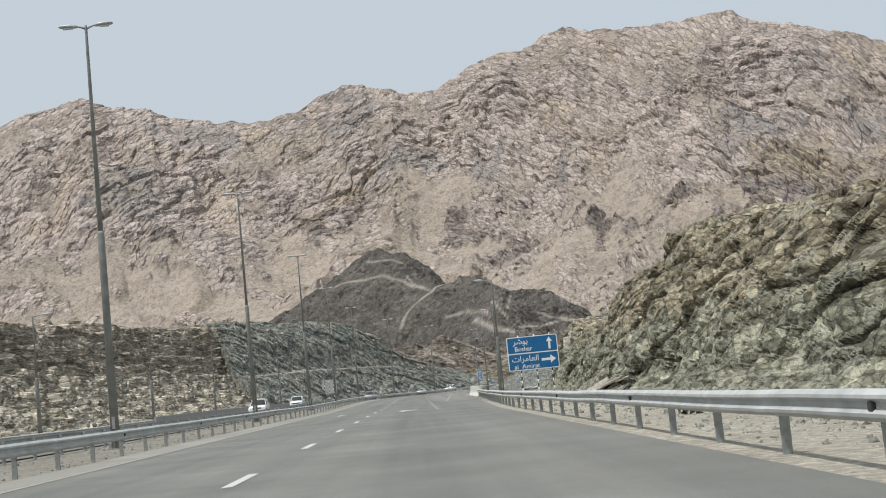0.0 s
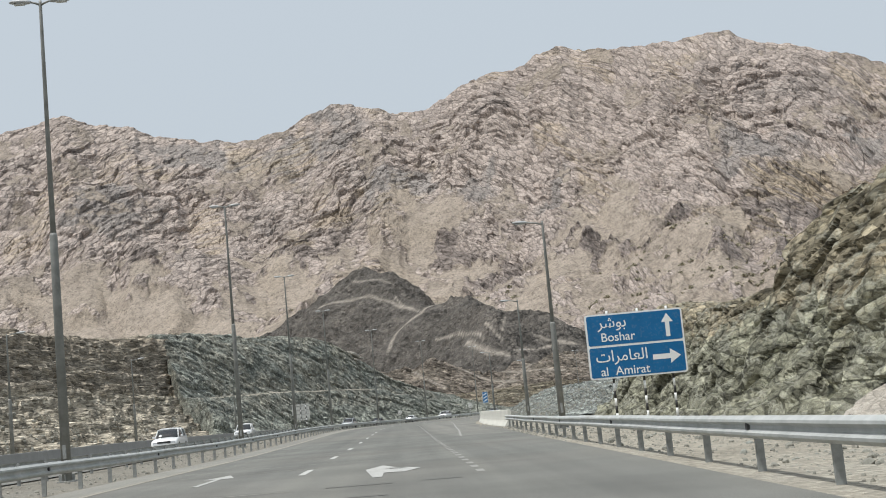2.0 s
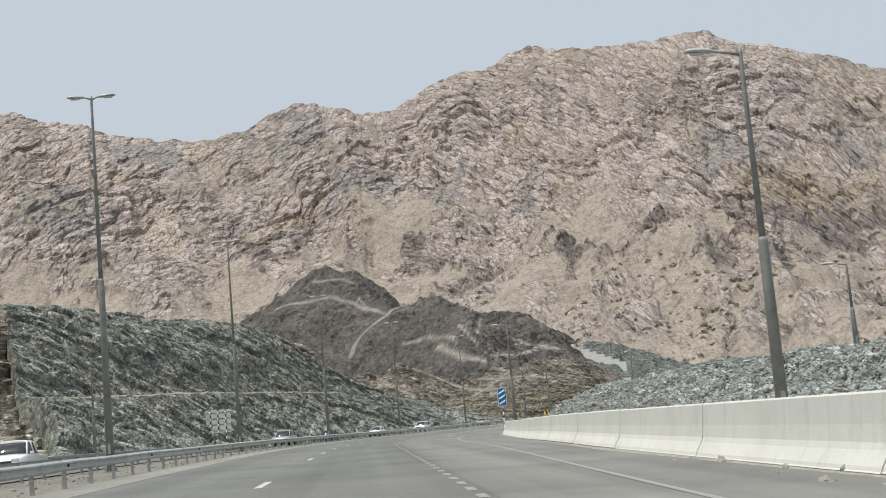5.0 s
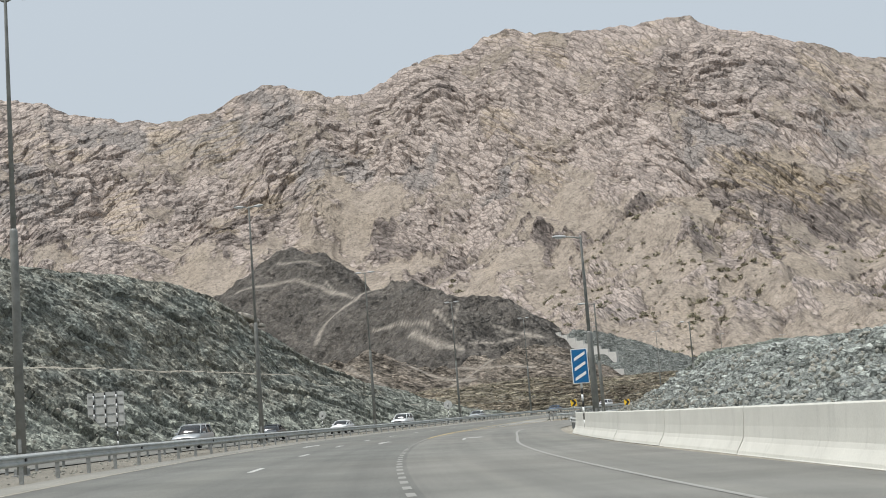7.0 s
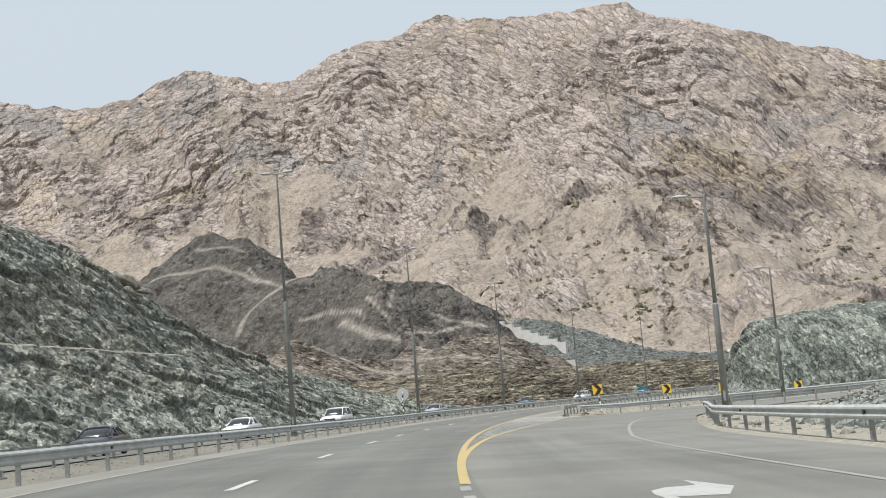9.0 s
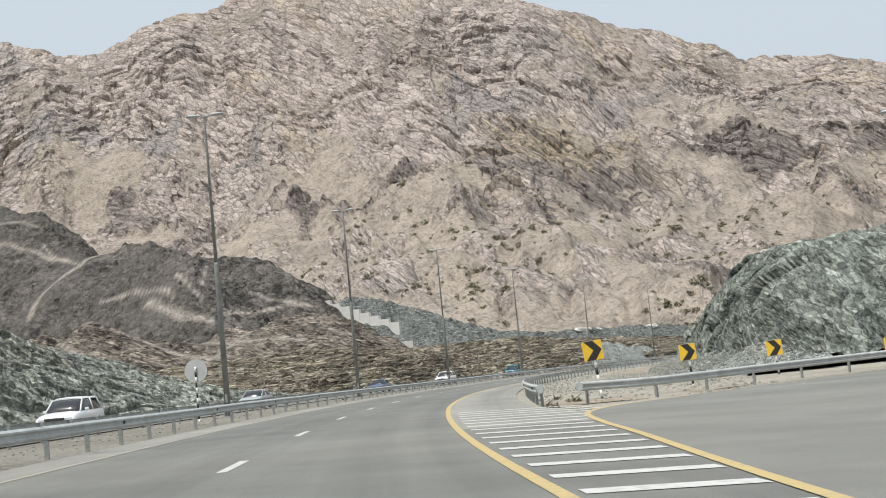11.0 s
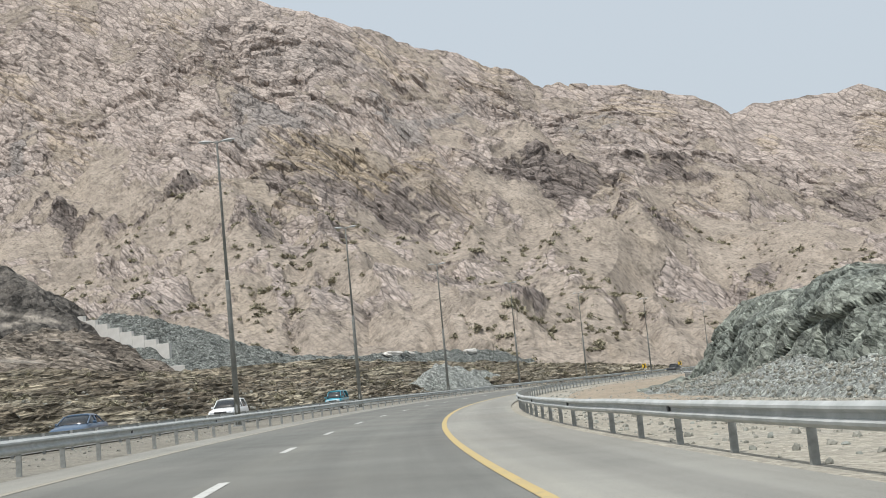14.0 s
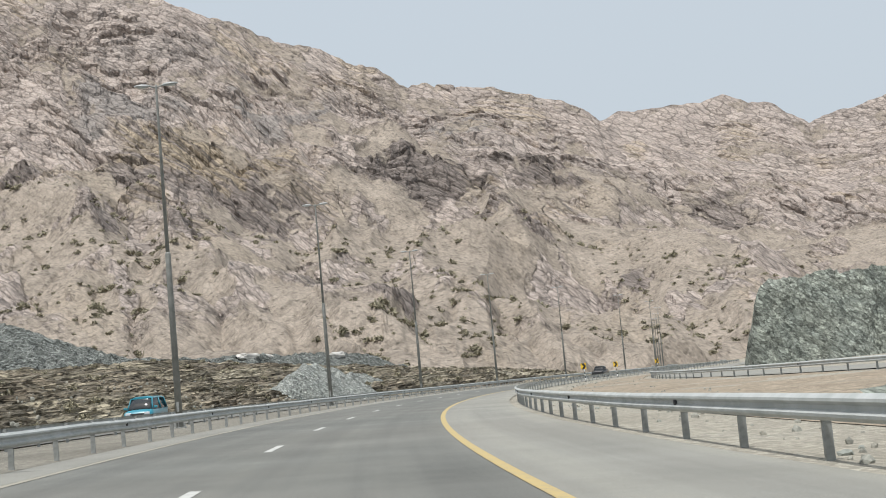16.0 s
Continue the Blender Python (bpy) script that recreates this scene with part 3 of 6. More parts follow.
def glide(points, n):
    """n points along a smooth curve through control points."""
    p = np.asarray(points, float)
    p = np.vstack([2 * p[0] - p[1], p, 2 * p[-1] - p[-2]])
    t = np.linspace(0, len(p) - 3 - 1e-6, n)
    i = t.astype(int)
    u = (t - i)[:, None]
    a, b, c, d = p[i], p[i + 1], p[i + 2], p[i + 3]
    return 0.5 * (2 * b + (c - a) * u + (2 * a - 5 * b + 4 * c - d) * u ** 2 + (3 * b - a - 3 * c + d) * u ** 3)


# ---- the ground and the mountains ----
def edge_left(s):
    return np.interp(s, [-60, 120, 250, 340, 900], [-6.85, -6.7, -6.5, -5.75, -5.75])


def edge_right(s):
    """The right edge of the main asphalt."""
    return np.interp(s, [-60, 60, 88, 104, 130, 160, 200, 225, 250, 276, 300, 316, 332, 420], [4.15, 4.15, 4.85, 5.3, 5.9, 6.1, 8.3, 8.9, 9.0, 9.3, 9.0, 6.0, 4.45, 4.55])


def stretch_axis(lo, a, b, hi, fine, n):
    """Even steps between a and b, growing ones out to lo and hi."""
    mid = np.arange(a, b, fine)
    left = a - (a - lo) * (np.geomspace(1, 60, n) - 1) / 59
    right = b + (hi - b) * (np.geomspace(1, 60, n) - 1) / 59
    return np.concatenate([left[::-1][:-1], mid, right])


def build_ground():
    gx = stretch_axis(-4500, -160, 420, 4500, 6, 22)
    gy = stretch_axis(-3500, -80, 900, 4600, 6, 22)
    X, Y = np.meshgrid(gx, gy)
    s, d = to_road(X, Y)
    s, d = s.reshape(X.shape), d.reshape(X.shape)
    far = np.clip((np.abs(d) - 40) / 150, 0, 1)
    z = road_z(np.clip(s, -300, 900)) - 0.6 + far * (2.5 + 1.5 * fbm(X / 60, Y / 60, seed=3)) - 0.0 * s
    sheet("ground", np.stack([X, Y, z], -1), M_SAND, "sandy gravel plain with scattered stones", "ground", smooth=True)


build_ground()

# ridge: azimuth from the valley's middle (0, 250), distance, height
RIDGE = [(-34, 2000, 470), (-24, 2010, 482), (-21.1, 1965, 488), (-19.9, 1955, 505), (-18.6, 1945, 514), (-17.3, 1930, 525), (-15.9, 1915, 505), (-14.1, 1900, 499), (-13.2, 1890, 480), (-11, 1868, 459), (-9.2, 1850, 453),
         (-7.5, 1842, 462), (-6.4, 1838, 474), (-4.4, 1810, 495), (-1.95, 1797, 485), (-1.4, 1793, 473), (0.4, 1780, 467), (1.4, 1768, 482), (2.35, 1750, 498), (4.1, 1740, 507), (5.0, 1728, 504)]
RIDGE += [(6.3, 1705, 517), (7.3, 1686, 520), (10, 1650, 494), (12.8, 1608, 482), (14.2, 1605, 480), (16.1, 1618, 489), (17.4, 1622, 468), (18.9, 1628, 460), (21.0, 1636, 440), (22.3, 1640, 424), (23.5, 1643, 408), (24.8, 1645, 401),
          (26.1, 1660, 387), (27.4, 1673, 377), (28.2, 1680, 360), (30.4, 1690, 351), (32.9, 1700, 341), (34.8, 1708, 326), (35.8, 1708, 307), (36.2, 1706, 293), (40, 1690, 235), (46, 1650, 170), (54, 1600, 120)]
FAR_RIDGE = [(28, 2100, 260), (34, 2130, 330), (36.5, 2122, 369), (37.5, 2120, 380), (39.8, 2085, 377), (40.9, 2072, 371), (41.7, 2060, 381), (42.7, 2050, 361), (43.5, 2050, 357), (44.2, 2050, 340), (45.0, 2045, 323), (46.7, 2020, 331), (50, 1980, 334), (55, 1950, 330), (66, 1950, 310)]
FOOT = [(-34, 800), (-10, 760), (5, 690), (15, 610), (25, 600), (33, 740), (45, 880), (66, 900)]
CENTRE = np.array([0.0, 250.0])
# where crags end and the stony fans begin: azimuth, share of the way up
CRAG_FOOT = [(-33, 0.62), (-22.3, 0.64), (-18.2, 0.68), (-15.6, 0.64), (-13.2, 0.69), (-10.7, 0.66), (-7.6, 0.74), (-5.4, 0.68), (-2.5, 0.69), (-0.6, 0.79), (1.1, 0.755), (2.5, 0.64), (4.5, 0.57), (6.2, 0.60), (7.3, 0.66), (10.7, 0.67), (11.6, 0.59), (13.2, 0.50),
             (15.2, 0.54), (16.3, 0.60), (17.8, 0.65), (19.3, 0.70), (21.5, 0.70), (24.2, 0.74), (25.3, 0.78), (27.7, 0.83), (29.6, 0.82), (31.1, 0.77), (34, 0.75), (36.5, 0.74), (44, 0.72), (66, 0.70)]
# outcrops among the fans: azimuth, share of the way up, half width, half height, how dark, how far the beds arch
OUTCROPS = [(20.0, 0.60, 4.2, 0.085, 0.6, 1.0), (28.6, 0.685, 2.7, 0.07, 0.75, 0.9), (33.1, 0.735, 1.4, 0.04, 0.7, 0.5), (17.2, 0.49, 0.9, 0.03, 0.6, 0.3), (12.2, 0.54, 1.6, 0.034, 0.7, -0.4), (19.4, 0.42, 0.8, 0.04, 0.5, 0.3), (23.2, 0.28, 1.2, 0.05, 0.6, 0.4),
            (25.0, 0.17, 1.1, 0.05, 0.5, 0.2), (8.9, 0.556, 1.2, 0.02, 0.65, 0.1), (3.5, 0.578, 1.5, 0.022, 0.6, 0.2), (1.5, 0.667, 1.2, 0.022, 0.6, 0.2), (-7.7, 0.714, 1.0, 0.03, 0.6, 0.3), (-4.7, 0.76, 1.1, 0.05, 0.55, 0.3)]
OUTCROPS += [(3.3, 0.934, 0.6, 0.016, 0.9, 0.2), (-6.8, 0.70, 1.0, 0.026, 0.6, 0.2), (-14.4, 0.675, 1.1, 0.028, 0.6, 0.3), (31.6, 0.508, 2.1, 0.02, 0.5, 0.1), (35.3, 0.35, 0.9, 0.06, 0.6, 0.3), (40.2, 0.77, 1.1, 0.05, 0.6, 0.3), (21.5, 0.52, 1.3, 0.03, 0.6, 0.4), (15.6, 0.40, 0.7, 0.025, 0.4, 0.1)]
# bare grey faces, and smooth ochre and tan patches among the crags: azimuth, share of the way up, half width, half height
# the grey patch at -6.4 puts the ridge's shadowed side into the rock colour
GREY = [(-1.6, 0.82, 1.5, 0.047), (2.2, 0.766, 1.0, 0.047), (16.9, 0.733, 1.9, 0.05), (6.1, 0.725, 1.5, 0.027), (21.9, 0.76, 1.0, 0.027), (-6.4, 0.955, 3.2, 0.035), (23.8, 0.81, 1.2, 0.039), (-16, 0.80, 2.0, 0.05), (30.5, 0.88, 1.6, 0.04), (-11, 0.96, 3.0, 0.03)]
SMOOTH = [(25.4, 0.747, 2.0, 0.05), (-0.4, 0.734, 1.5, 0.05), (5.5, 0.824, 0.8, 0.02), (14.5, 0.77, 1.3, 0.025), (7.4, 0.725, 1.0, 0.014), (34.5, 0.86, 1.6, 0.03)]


def billow(x, y, seed, octaves=2, gain=0.5):
    """Rounded lumps with sharp creases between them."""
    out, amp = 0, 1.0
    for k in range(octaves):
        out = out + amp * (2 * np.abs(vnoise(x * 2 ** k, y * 2 ** k, seed=seed + k)) - 0.7)
        amp *= gain
    return out


def plates(x, y, seed):
    """Broken plates: how far a point lies from its plate's middle, sideways and up, the plate's chance number, and the way to its rim."""
    ix, iy = np.floor(x), np.floor(y)
    best, second = np.full(x.shape, 9.0), np.full(x.shape, 9.0)
    ox, oy, chance = np.zeros(x.shape), np.zeros(x.shape), np.zeros(x.shape)
    for a in (-1, 0, 1):
        for b in (-1, 0, 1):
            cx, cy = ix + a, iy + b
            dx = x - cx - 0.1 - 0.8 * lattice(cx, cy, 0 * cx, seed)
            dy = y - cy - 0.1 - 0.8 * lattice(cx, cy, 0 * cx + 1, seed)
            q = dx * dx + dy * dy
            near = q < best
            second = np.where(near, best, np.minimum(second, q))
            ox, oy = np.where(near, dx, ox), np.where(near, dy, oy)
            chance = np.where(near, lattice(cx, cy, 0 * cx + 2, seed), chance)
            best = np.where(near, q, best)
    return ox, oy, chance, np.sqrt(second) - np.sqrt(best)


def facets(x, y, seed):
    """Broken faces, each set back or proud and tilted its own way."""
    wx = x + 0.22 * fbm(x * 0.9, y * 0.9, seed=seed + 1, octaves=2)
    wy = y + 0.22 * fbm(x * 0.9 + 9, y * 0.9, seed=seed + 2, octaves=2)
    ox, oy, chance, rim = plates(wx, wy, seed)
    lean_x, lean_y = np.mod(chance * 7.13, 1) - 0.5, np.mod(chance * 13.7, 1) - 0.6
    return (chance - 0.5) * 0.8 + 1.3 * lean_x * ox + 1.3 * lean_y * oy - 0.3 * np.clip(0.12 - rim, 0, 1) / 0.12


def blot(az, up, a0, u0, wa, wu):
    """1 inside an oval patch, 0 outside it, soft between."""
    q = ((az - a0) / wa) ** 2 + ((up - u0) / wu) ** 2
    return np.clip(1.6 - 1.1 * q, 0, 1)


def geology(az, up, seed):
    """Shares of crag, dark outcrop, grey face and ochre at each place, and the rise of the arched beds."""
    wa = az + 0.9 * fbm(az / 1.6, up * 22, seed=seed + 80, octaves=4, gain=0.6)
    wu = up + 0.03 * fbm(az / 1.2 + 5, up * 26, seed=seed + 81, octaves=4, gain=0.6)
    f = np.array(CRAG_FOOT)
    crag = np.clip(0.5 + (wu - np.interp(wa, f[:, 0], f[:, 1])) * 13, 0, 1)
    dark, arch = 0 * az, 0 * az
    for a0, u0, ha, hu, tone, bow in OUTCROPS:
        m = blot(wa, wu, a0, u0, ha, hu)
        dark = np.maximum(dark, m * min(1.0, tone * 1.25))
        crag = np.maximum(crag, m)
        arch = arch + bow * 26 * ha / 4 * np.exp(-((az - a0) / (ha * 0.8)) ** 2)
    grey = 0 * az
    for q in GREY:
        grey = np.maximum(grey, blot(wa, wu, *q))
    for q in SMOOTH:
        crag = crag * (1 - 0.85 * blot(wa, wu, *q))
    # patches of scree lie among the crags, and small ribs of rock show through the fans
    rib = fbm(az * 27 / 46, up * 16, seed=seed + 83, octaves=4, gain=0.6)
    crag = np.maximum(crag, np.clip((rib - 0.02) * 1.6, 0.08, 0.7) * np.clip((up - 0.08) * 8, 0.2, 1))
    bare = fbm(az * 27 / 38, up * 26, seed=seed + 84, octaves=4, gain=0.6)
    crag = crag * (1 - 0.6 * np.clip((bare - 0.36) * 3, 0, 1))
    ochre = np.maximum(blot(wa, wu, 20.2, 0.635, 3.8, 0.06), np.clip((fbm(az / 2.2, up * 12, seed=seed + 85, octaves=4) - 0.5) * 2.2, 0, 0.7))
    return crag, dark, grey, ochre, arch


def mountain_height(az, r, ridge, foot, seed, wild=1.0):
    """The slope at azimuth and distance: gentle fans below, dipping plates of broken rock above. Gives the place, the shares of rock, and the beds."""
    a, f = np.array(ridge, float), np.array(foot, float)
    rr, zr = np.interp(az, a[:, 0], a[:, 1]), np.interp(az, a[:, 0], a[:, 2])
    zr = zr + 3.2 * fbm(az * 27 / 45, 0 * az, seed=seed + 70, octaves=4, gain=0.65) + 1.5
    rf = np.interp(az, f[:, 0], f[:, 1])
    u = (r - rf) / (rr - rf)
    up = np.clip(u, 0, 1)
    X, U = az * 27.0, r * 1.15
    wx = X + 26 * fbm(X / 140, U / 140, seed=seed + 40, octaves=3)
    wu = U + 26 * fbm(X / 140 + 7, U / 140, seed=seed + 41, octaves=3)
    z = zr * (0.36 * up + 0.64 * up ** 3.1)
    z = np.where(u > 1, zr - (r - rr) * 0.6, z)
    V = 0.85 * z + 0.14 * U
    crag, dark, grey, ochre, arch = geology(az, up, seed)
    # the dip of the beds swings from one flank to the other
    A = np.linspace(-40, 70, 441)
    dip = np.interp(A, [-40, -10, -3, 4, 12, 22, 27, 36, 60], [-0.3, -0.45, -0.1, 0.6, 0.85, 0.7, 0.35, 0.6, 0.6])
    tilt = np.interp(az, A, np.concatenate([[0], np.cumsum(dip[1:] * np.diff(A) * 27.0)]))
    beds = V + tilt - arch * 1.6 + 18 * fbm(X / 190, V / 120, seed=seed + 50, octaves=2)
    swell = np.clip(np.sin(up * math.pi), 0, 1) ** 0.7
    z = z + wild * 30 * swell * ridged(wx / 230, wu / 380, seed=seed, octaves=2) * np.clip(up * 2.2, 0.1, 1)
    top = 1 - 0.75 * np.clip((u - 0.90) / 0.09, 0, 1)
    lumps = 12 * billow(wx / 95, wu / 150, seed + 3, 2) + 8 * ridged(wx / 55, wu / 150, seed=seed + 16, octaves=2, gain=0.5) * np.clip(0.4 + fbm(X / 150, U / 200, seed=seed + 17, octaves=2), 0, 1)
    rock = 7 * ridged((beds - 0.25 * X) / 75, X / 210, seed=seed + 55, octaves=2, gain=0.5) + 3 * dark + 3.0 * fbm(wx / 30, beds / 22, seed=seed + 6, octaves=3, gain=0.5)
    for lx, lv, gain, k in ((46, 28, 6.0, 60), (21, 13, 3.8, 61), (10, 6.5, 1.5, 62)):
        here = np.clip(0.75 + 0.9 * fbm(X / (lx * 2.5), V / (lv * 3), seed=seed + k + 5, octaves=2), 0.15, 1.3)
        ox, oy, chance, rim = plates(X / lx + 0.25 * fbm(X / lx, beds / lv, seed=seed + k + 9, octaves=2), beds / lv + 0.22 * fbm(X / lx, beds / lv, seed=seed + k + 12, octaves=2), seed + k)
        rock = rock + gain * here * ((chance - 0.5) * 1.1 - 0.75 * oy + 0.5 * ox - 0.35 * np.clip(0.16 - rim, 0, 1) / 0.16)
    fan = 1.6 * fbm(X / 26, U / 60, seed=seed + 90, octaves=3) + 0.5 * vnoise(X / 5, U / 8, seed=seed + 91)
    rough = wild * top * (lumps * (0.6 + 0.4 * crag) + rock * crag * np.clip(up * 1.35, 0.15, 1) + 0.8 * crag) + (1 - crag) * fan + 0.3 * vnoise(X / 4.5, U / 4.5, seed=seed + 15)
    lean = np.clip((up - 0.3) * 1.15, 0.03, 0.62)
    z = z + rough * (1 - 0.35 * lean)
    r2 = r - lean * 0.6 * rough
    x, y = r2 * np.sin(np.radians(az)), r2 * np.cos(np.radians(az))
    return z, x + CENTRE[0], y + CENTRE[1], (crag, dark, grey, ochre), (beds - V, 0 * V)


def build_mountain(name, ridge, foot, az0, az1, na, nr, seed, material, label, back=90, wild=1.0):
    az = np.linspace(az0, az1, na)
    a, f = np.array(ridge, float), np.array(foot, float)
    rr, rf = np.interp(az, a[:, 0], a[:, 1]) + back, np.interp(az, f[:, 0], f[:, 1]) - 40
    v = np.linspace(0, 1, nr) ** 0.66
    R = rf[None, :] + (rr - rf)[None, :] * v[:, None]
    A = np.broadcast_to(az[None, :], R.shape)
    z, x, y, shares, beds = mountain_height(A, R, ridge, foot, seed, wild)
    z[0, :] = -14
    ob = sheet(name, np.stack([x, y, z - 3], -1), material, label, "mountain", flip=False)
    me = ob.data
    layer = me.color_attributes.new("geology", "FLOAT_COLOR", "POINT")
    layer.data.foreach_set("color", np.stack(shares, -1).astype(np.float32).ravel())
    vi = np.empty(len(me.loops), np.int32)
    me.loops.foreach_get("vertex_index", vi)
    me.uv_layers.new(name="beds").data.foreach_set("uv", np.stack(beds, -1).reshape(-1, 2)[vi].astype(np.float32).ravel())
    return ob


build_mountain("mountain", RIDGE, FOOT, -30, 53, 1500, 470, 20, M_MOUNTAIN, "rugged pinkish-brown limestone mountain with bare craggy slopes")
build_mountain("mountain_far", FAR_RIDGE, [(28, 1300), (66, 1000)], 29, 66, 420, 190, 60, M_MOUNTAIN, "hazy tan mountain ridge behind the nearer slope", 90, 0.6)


def mound(name, ridge, slope, pad, step, rough, material, label, category, seed, block=0.0, base=-9.0, power=1.0, traces=()):
    """A hill that falls away from a ridge line of (x, y, z) points. Traces are tracks and gullies cut into it: a width and a line in the plan."""
    p = np.array(ridge, float)
    lo, hi = p[:, :2].min(0) - pad, p[:, :2].max(0) + pad
    X, Y = np.meshgrid(np.arange(lo[0], hi[0], step), np.arange(lo[1], hi[1], step))
    wx = X + rough * 1.5 * fbm(X / (rough * 7), Y / (rough * 7), seed=seed + 31, octaves=3)
    wy = Y + rough * 1.5 * fbm(X / (rough * 7) + 5, Y / (rough * 7), seed=seed + 32, octaves=3)
    best = np.full(X.shape, -1e9)
    for a, b in zip(p, p[1:]):
        ab = b[:2] - a[:2]
        t = np.clip(((wx - a[0]) * ab[0] + (wy - a[1]) * ab[1]) / (ab @ ab), 0, 1)
        dist = np.hypot(wx - a[0] - t * ab[0], wy - a[1] - t * ab[1])
        best = np.maximum(best, a[2] + t * (b[2] - a[2]) - slope * dist ** power)
    z = best + rough * 0.5 * ridged(X / (rough * 5), Y / (rough * 5), seed=seed, octaves=4, gain=0.55)
    if block:
        z = z + block * 0.8 * facets(X / (block * 4), Y / (block * 4) + best / (block * 5), seed) + block * 0.4 * facets(X / (block * 1.6), Y / (block * 1.6) + best / (block * 2), seed + 3)
    mark, near = np.zeros(X.shape), np.zeros(X.shape)
    for width, way in traces:
        way = np.array(way, float)
        way = glide(way, len(way) * 8)
        dist = np.full(X.shape, 1e9)
        for a, b in zip(way, way[1:]):
            ab = b - a
            t = np.clip(((X - a[0]) * ab[0] + (Y - a[1]) * ab[1]) / max(ab @ ab, 1e-6), 0, 1)
            dist = np.minimum(dist, np.hypot(X - a[0] - t * ab[0], Y - a[1] - t * ab[1]))
        dist = dist + 0.12 * width * fbm(X / 9, Y / 9, seed=seed + 60, octaves=3)
        mark = np.maximum(mark, np.clip(1.5 - dist / (0.36 * width), 0, 1))
        near = np.maximum(near, np.clip(2.2 - dist / width, 0, 1))
    if traces:
        # the ground is even along them
        even = z
        for _ in range(2):
            for axis in (0, 1):
                even = sum(np.roll(even, k, axis) for k in range(-5, 6)) / 11
        z = z + near * (even - z)
    z = np.maximum(z - 0.12 * mark, base)
    ob = sheet(name, np.stack([X, Y, z], -1), material, label, category)
    layer = ob.data.color_attributes.new("trace", "FLOAT_COLOR", "POINT")
    layer.data.foreach_set("color", np.stack([mark, mark, mark, np.ones_like(mark)], -1).astype(np.float32).ravel())
    return ob


HILL_TRACKS = [(2.8, [(-86, 986), (-72, 979), (-58, 969), (-42, 961), (-29, 950), (-17, 924)]), (2.0, [(-60, 1000), (-48, 984), (-32, 970)]), (4.5, [(1, 910), (-7, 909), (-11, 904), (-17, 904), (-24, 906), (-30, 903), (-34, 892)]), (1.5, [(-29, 958), (-20, 934), (-11, 904)]),
               (1.8, [(-3, 867), (5, 849), (15, 821), (25, 787)]), (3.6, [(15, 804), (20, 787), (28, 776), (37, 772)]), (1.6, [(27, 803), (31, 789), (35, 781)]), (1.8, [(55, 791), (63, 790), (72, 790)]), (1.4, [(39, 802), (38, 796), (36, 788)]), (1.6, [(42, 775), (51, 780), (62, 786), (78, 790)])]
mound("dark_hill", [(-150, 1050, 58), (-100, 1025, 84), (-62, 1010, 104), (-50, 1008, 107), (-36, 985, 99), (-22, 955, 83), (-8, 918, 71), (4, 912, 74), (14, 905, 73), (24, 870, 64), (40, 806, 53), (60, 808, 49), (72, 815, 41), (80, 820, 30), (86, 822, 20)], 0.40, 110, 1.3, 4.0, M_DARKHILL,
      "dark brown shale hill with pale gullies before the mountain", "hill", 5, 1.0, power=1.2, traces=HILL_TRACKS)
GULLIES = [(2.6, [(8, 730), (14, 722), (24, 712), (36, 700)]), (2.2, [(30, 726), (36, 716), (50, 704), (60, 698)]), (1.6, [(-16, 728), (-10, 715), (0, 702)]), (2.4, [(48, 724), (40, 712), (26, 700)]), (1.3, [(66, 720), (72, 708), (76, 700)])]
mound("brown_hill", [(-60, 735, 19), (-22, 730, 23), (-9, 728, 25), (4, 726, 22.5), (12, 725, 18), (22, 724, 16.5), (34, 724, 18.5), (46, 724, 19.5), (58, 723, 22.5), (66, 722, 22.5), (77, 721, 16), (88, 719, 8)], 0.5, 60, 1.3, 3.0, M_GULLIED, "brown gullied hill below the dark one", "hill", 14, 1.2, traces=GULLIES)
mound("spoil_hill", [(74, 822, 30), (84, 818, 33), (102, 806, 30), (122, 788, 22), (142, 778, 13), (170, 775, 8)], 0.5, 70, 1.5, 2.0, M_BERM, "grey-green spoil slope below a pale wall", "hill", 11, 1.2)
mound("spoil_crest", [(96, 816, 33.5), (106, 809, 31.5), (122, 799, 25.5), (140, 791, 18), (158, 788, 11)], 0.9, 26, 1.2, 0.8, M_BERM, "dark grey-green spoil crest behind a pale stepped wall", "hill", 19, 0.5)

# ---- cut slopes and banks along the road ----
LEFT_TOP = [(-60, 10), (60, 12), (110, 13), (163, 14.5), (213, 17.2), (245, 17.8), (259, 18.5), (300, 21.5), (345, 22.8), (362, 22.3), (369, 20.6), (372, 18.4), (381, 17.6), (387, 15.5), (395, 13.4), (409, 10.4), (433, 7.0), (447, 4.5), (475, 0.5)]


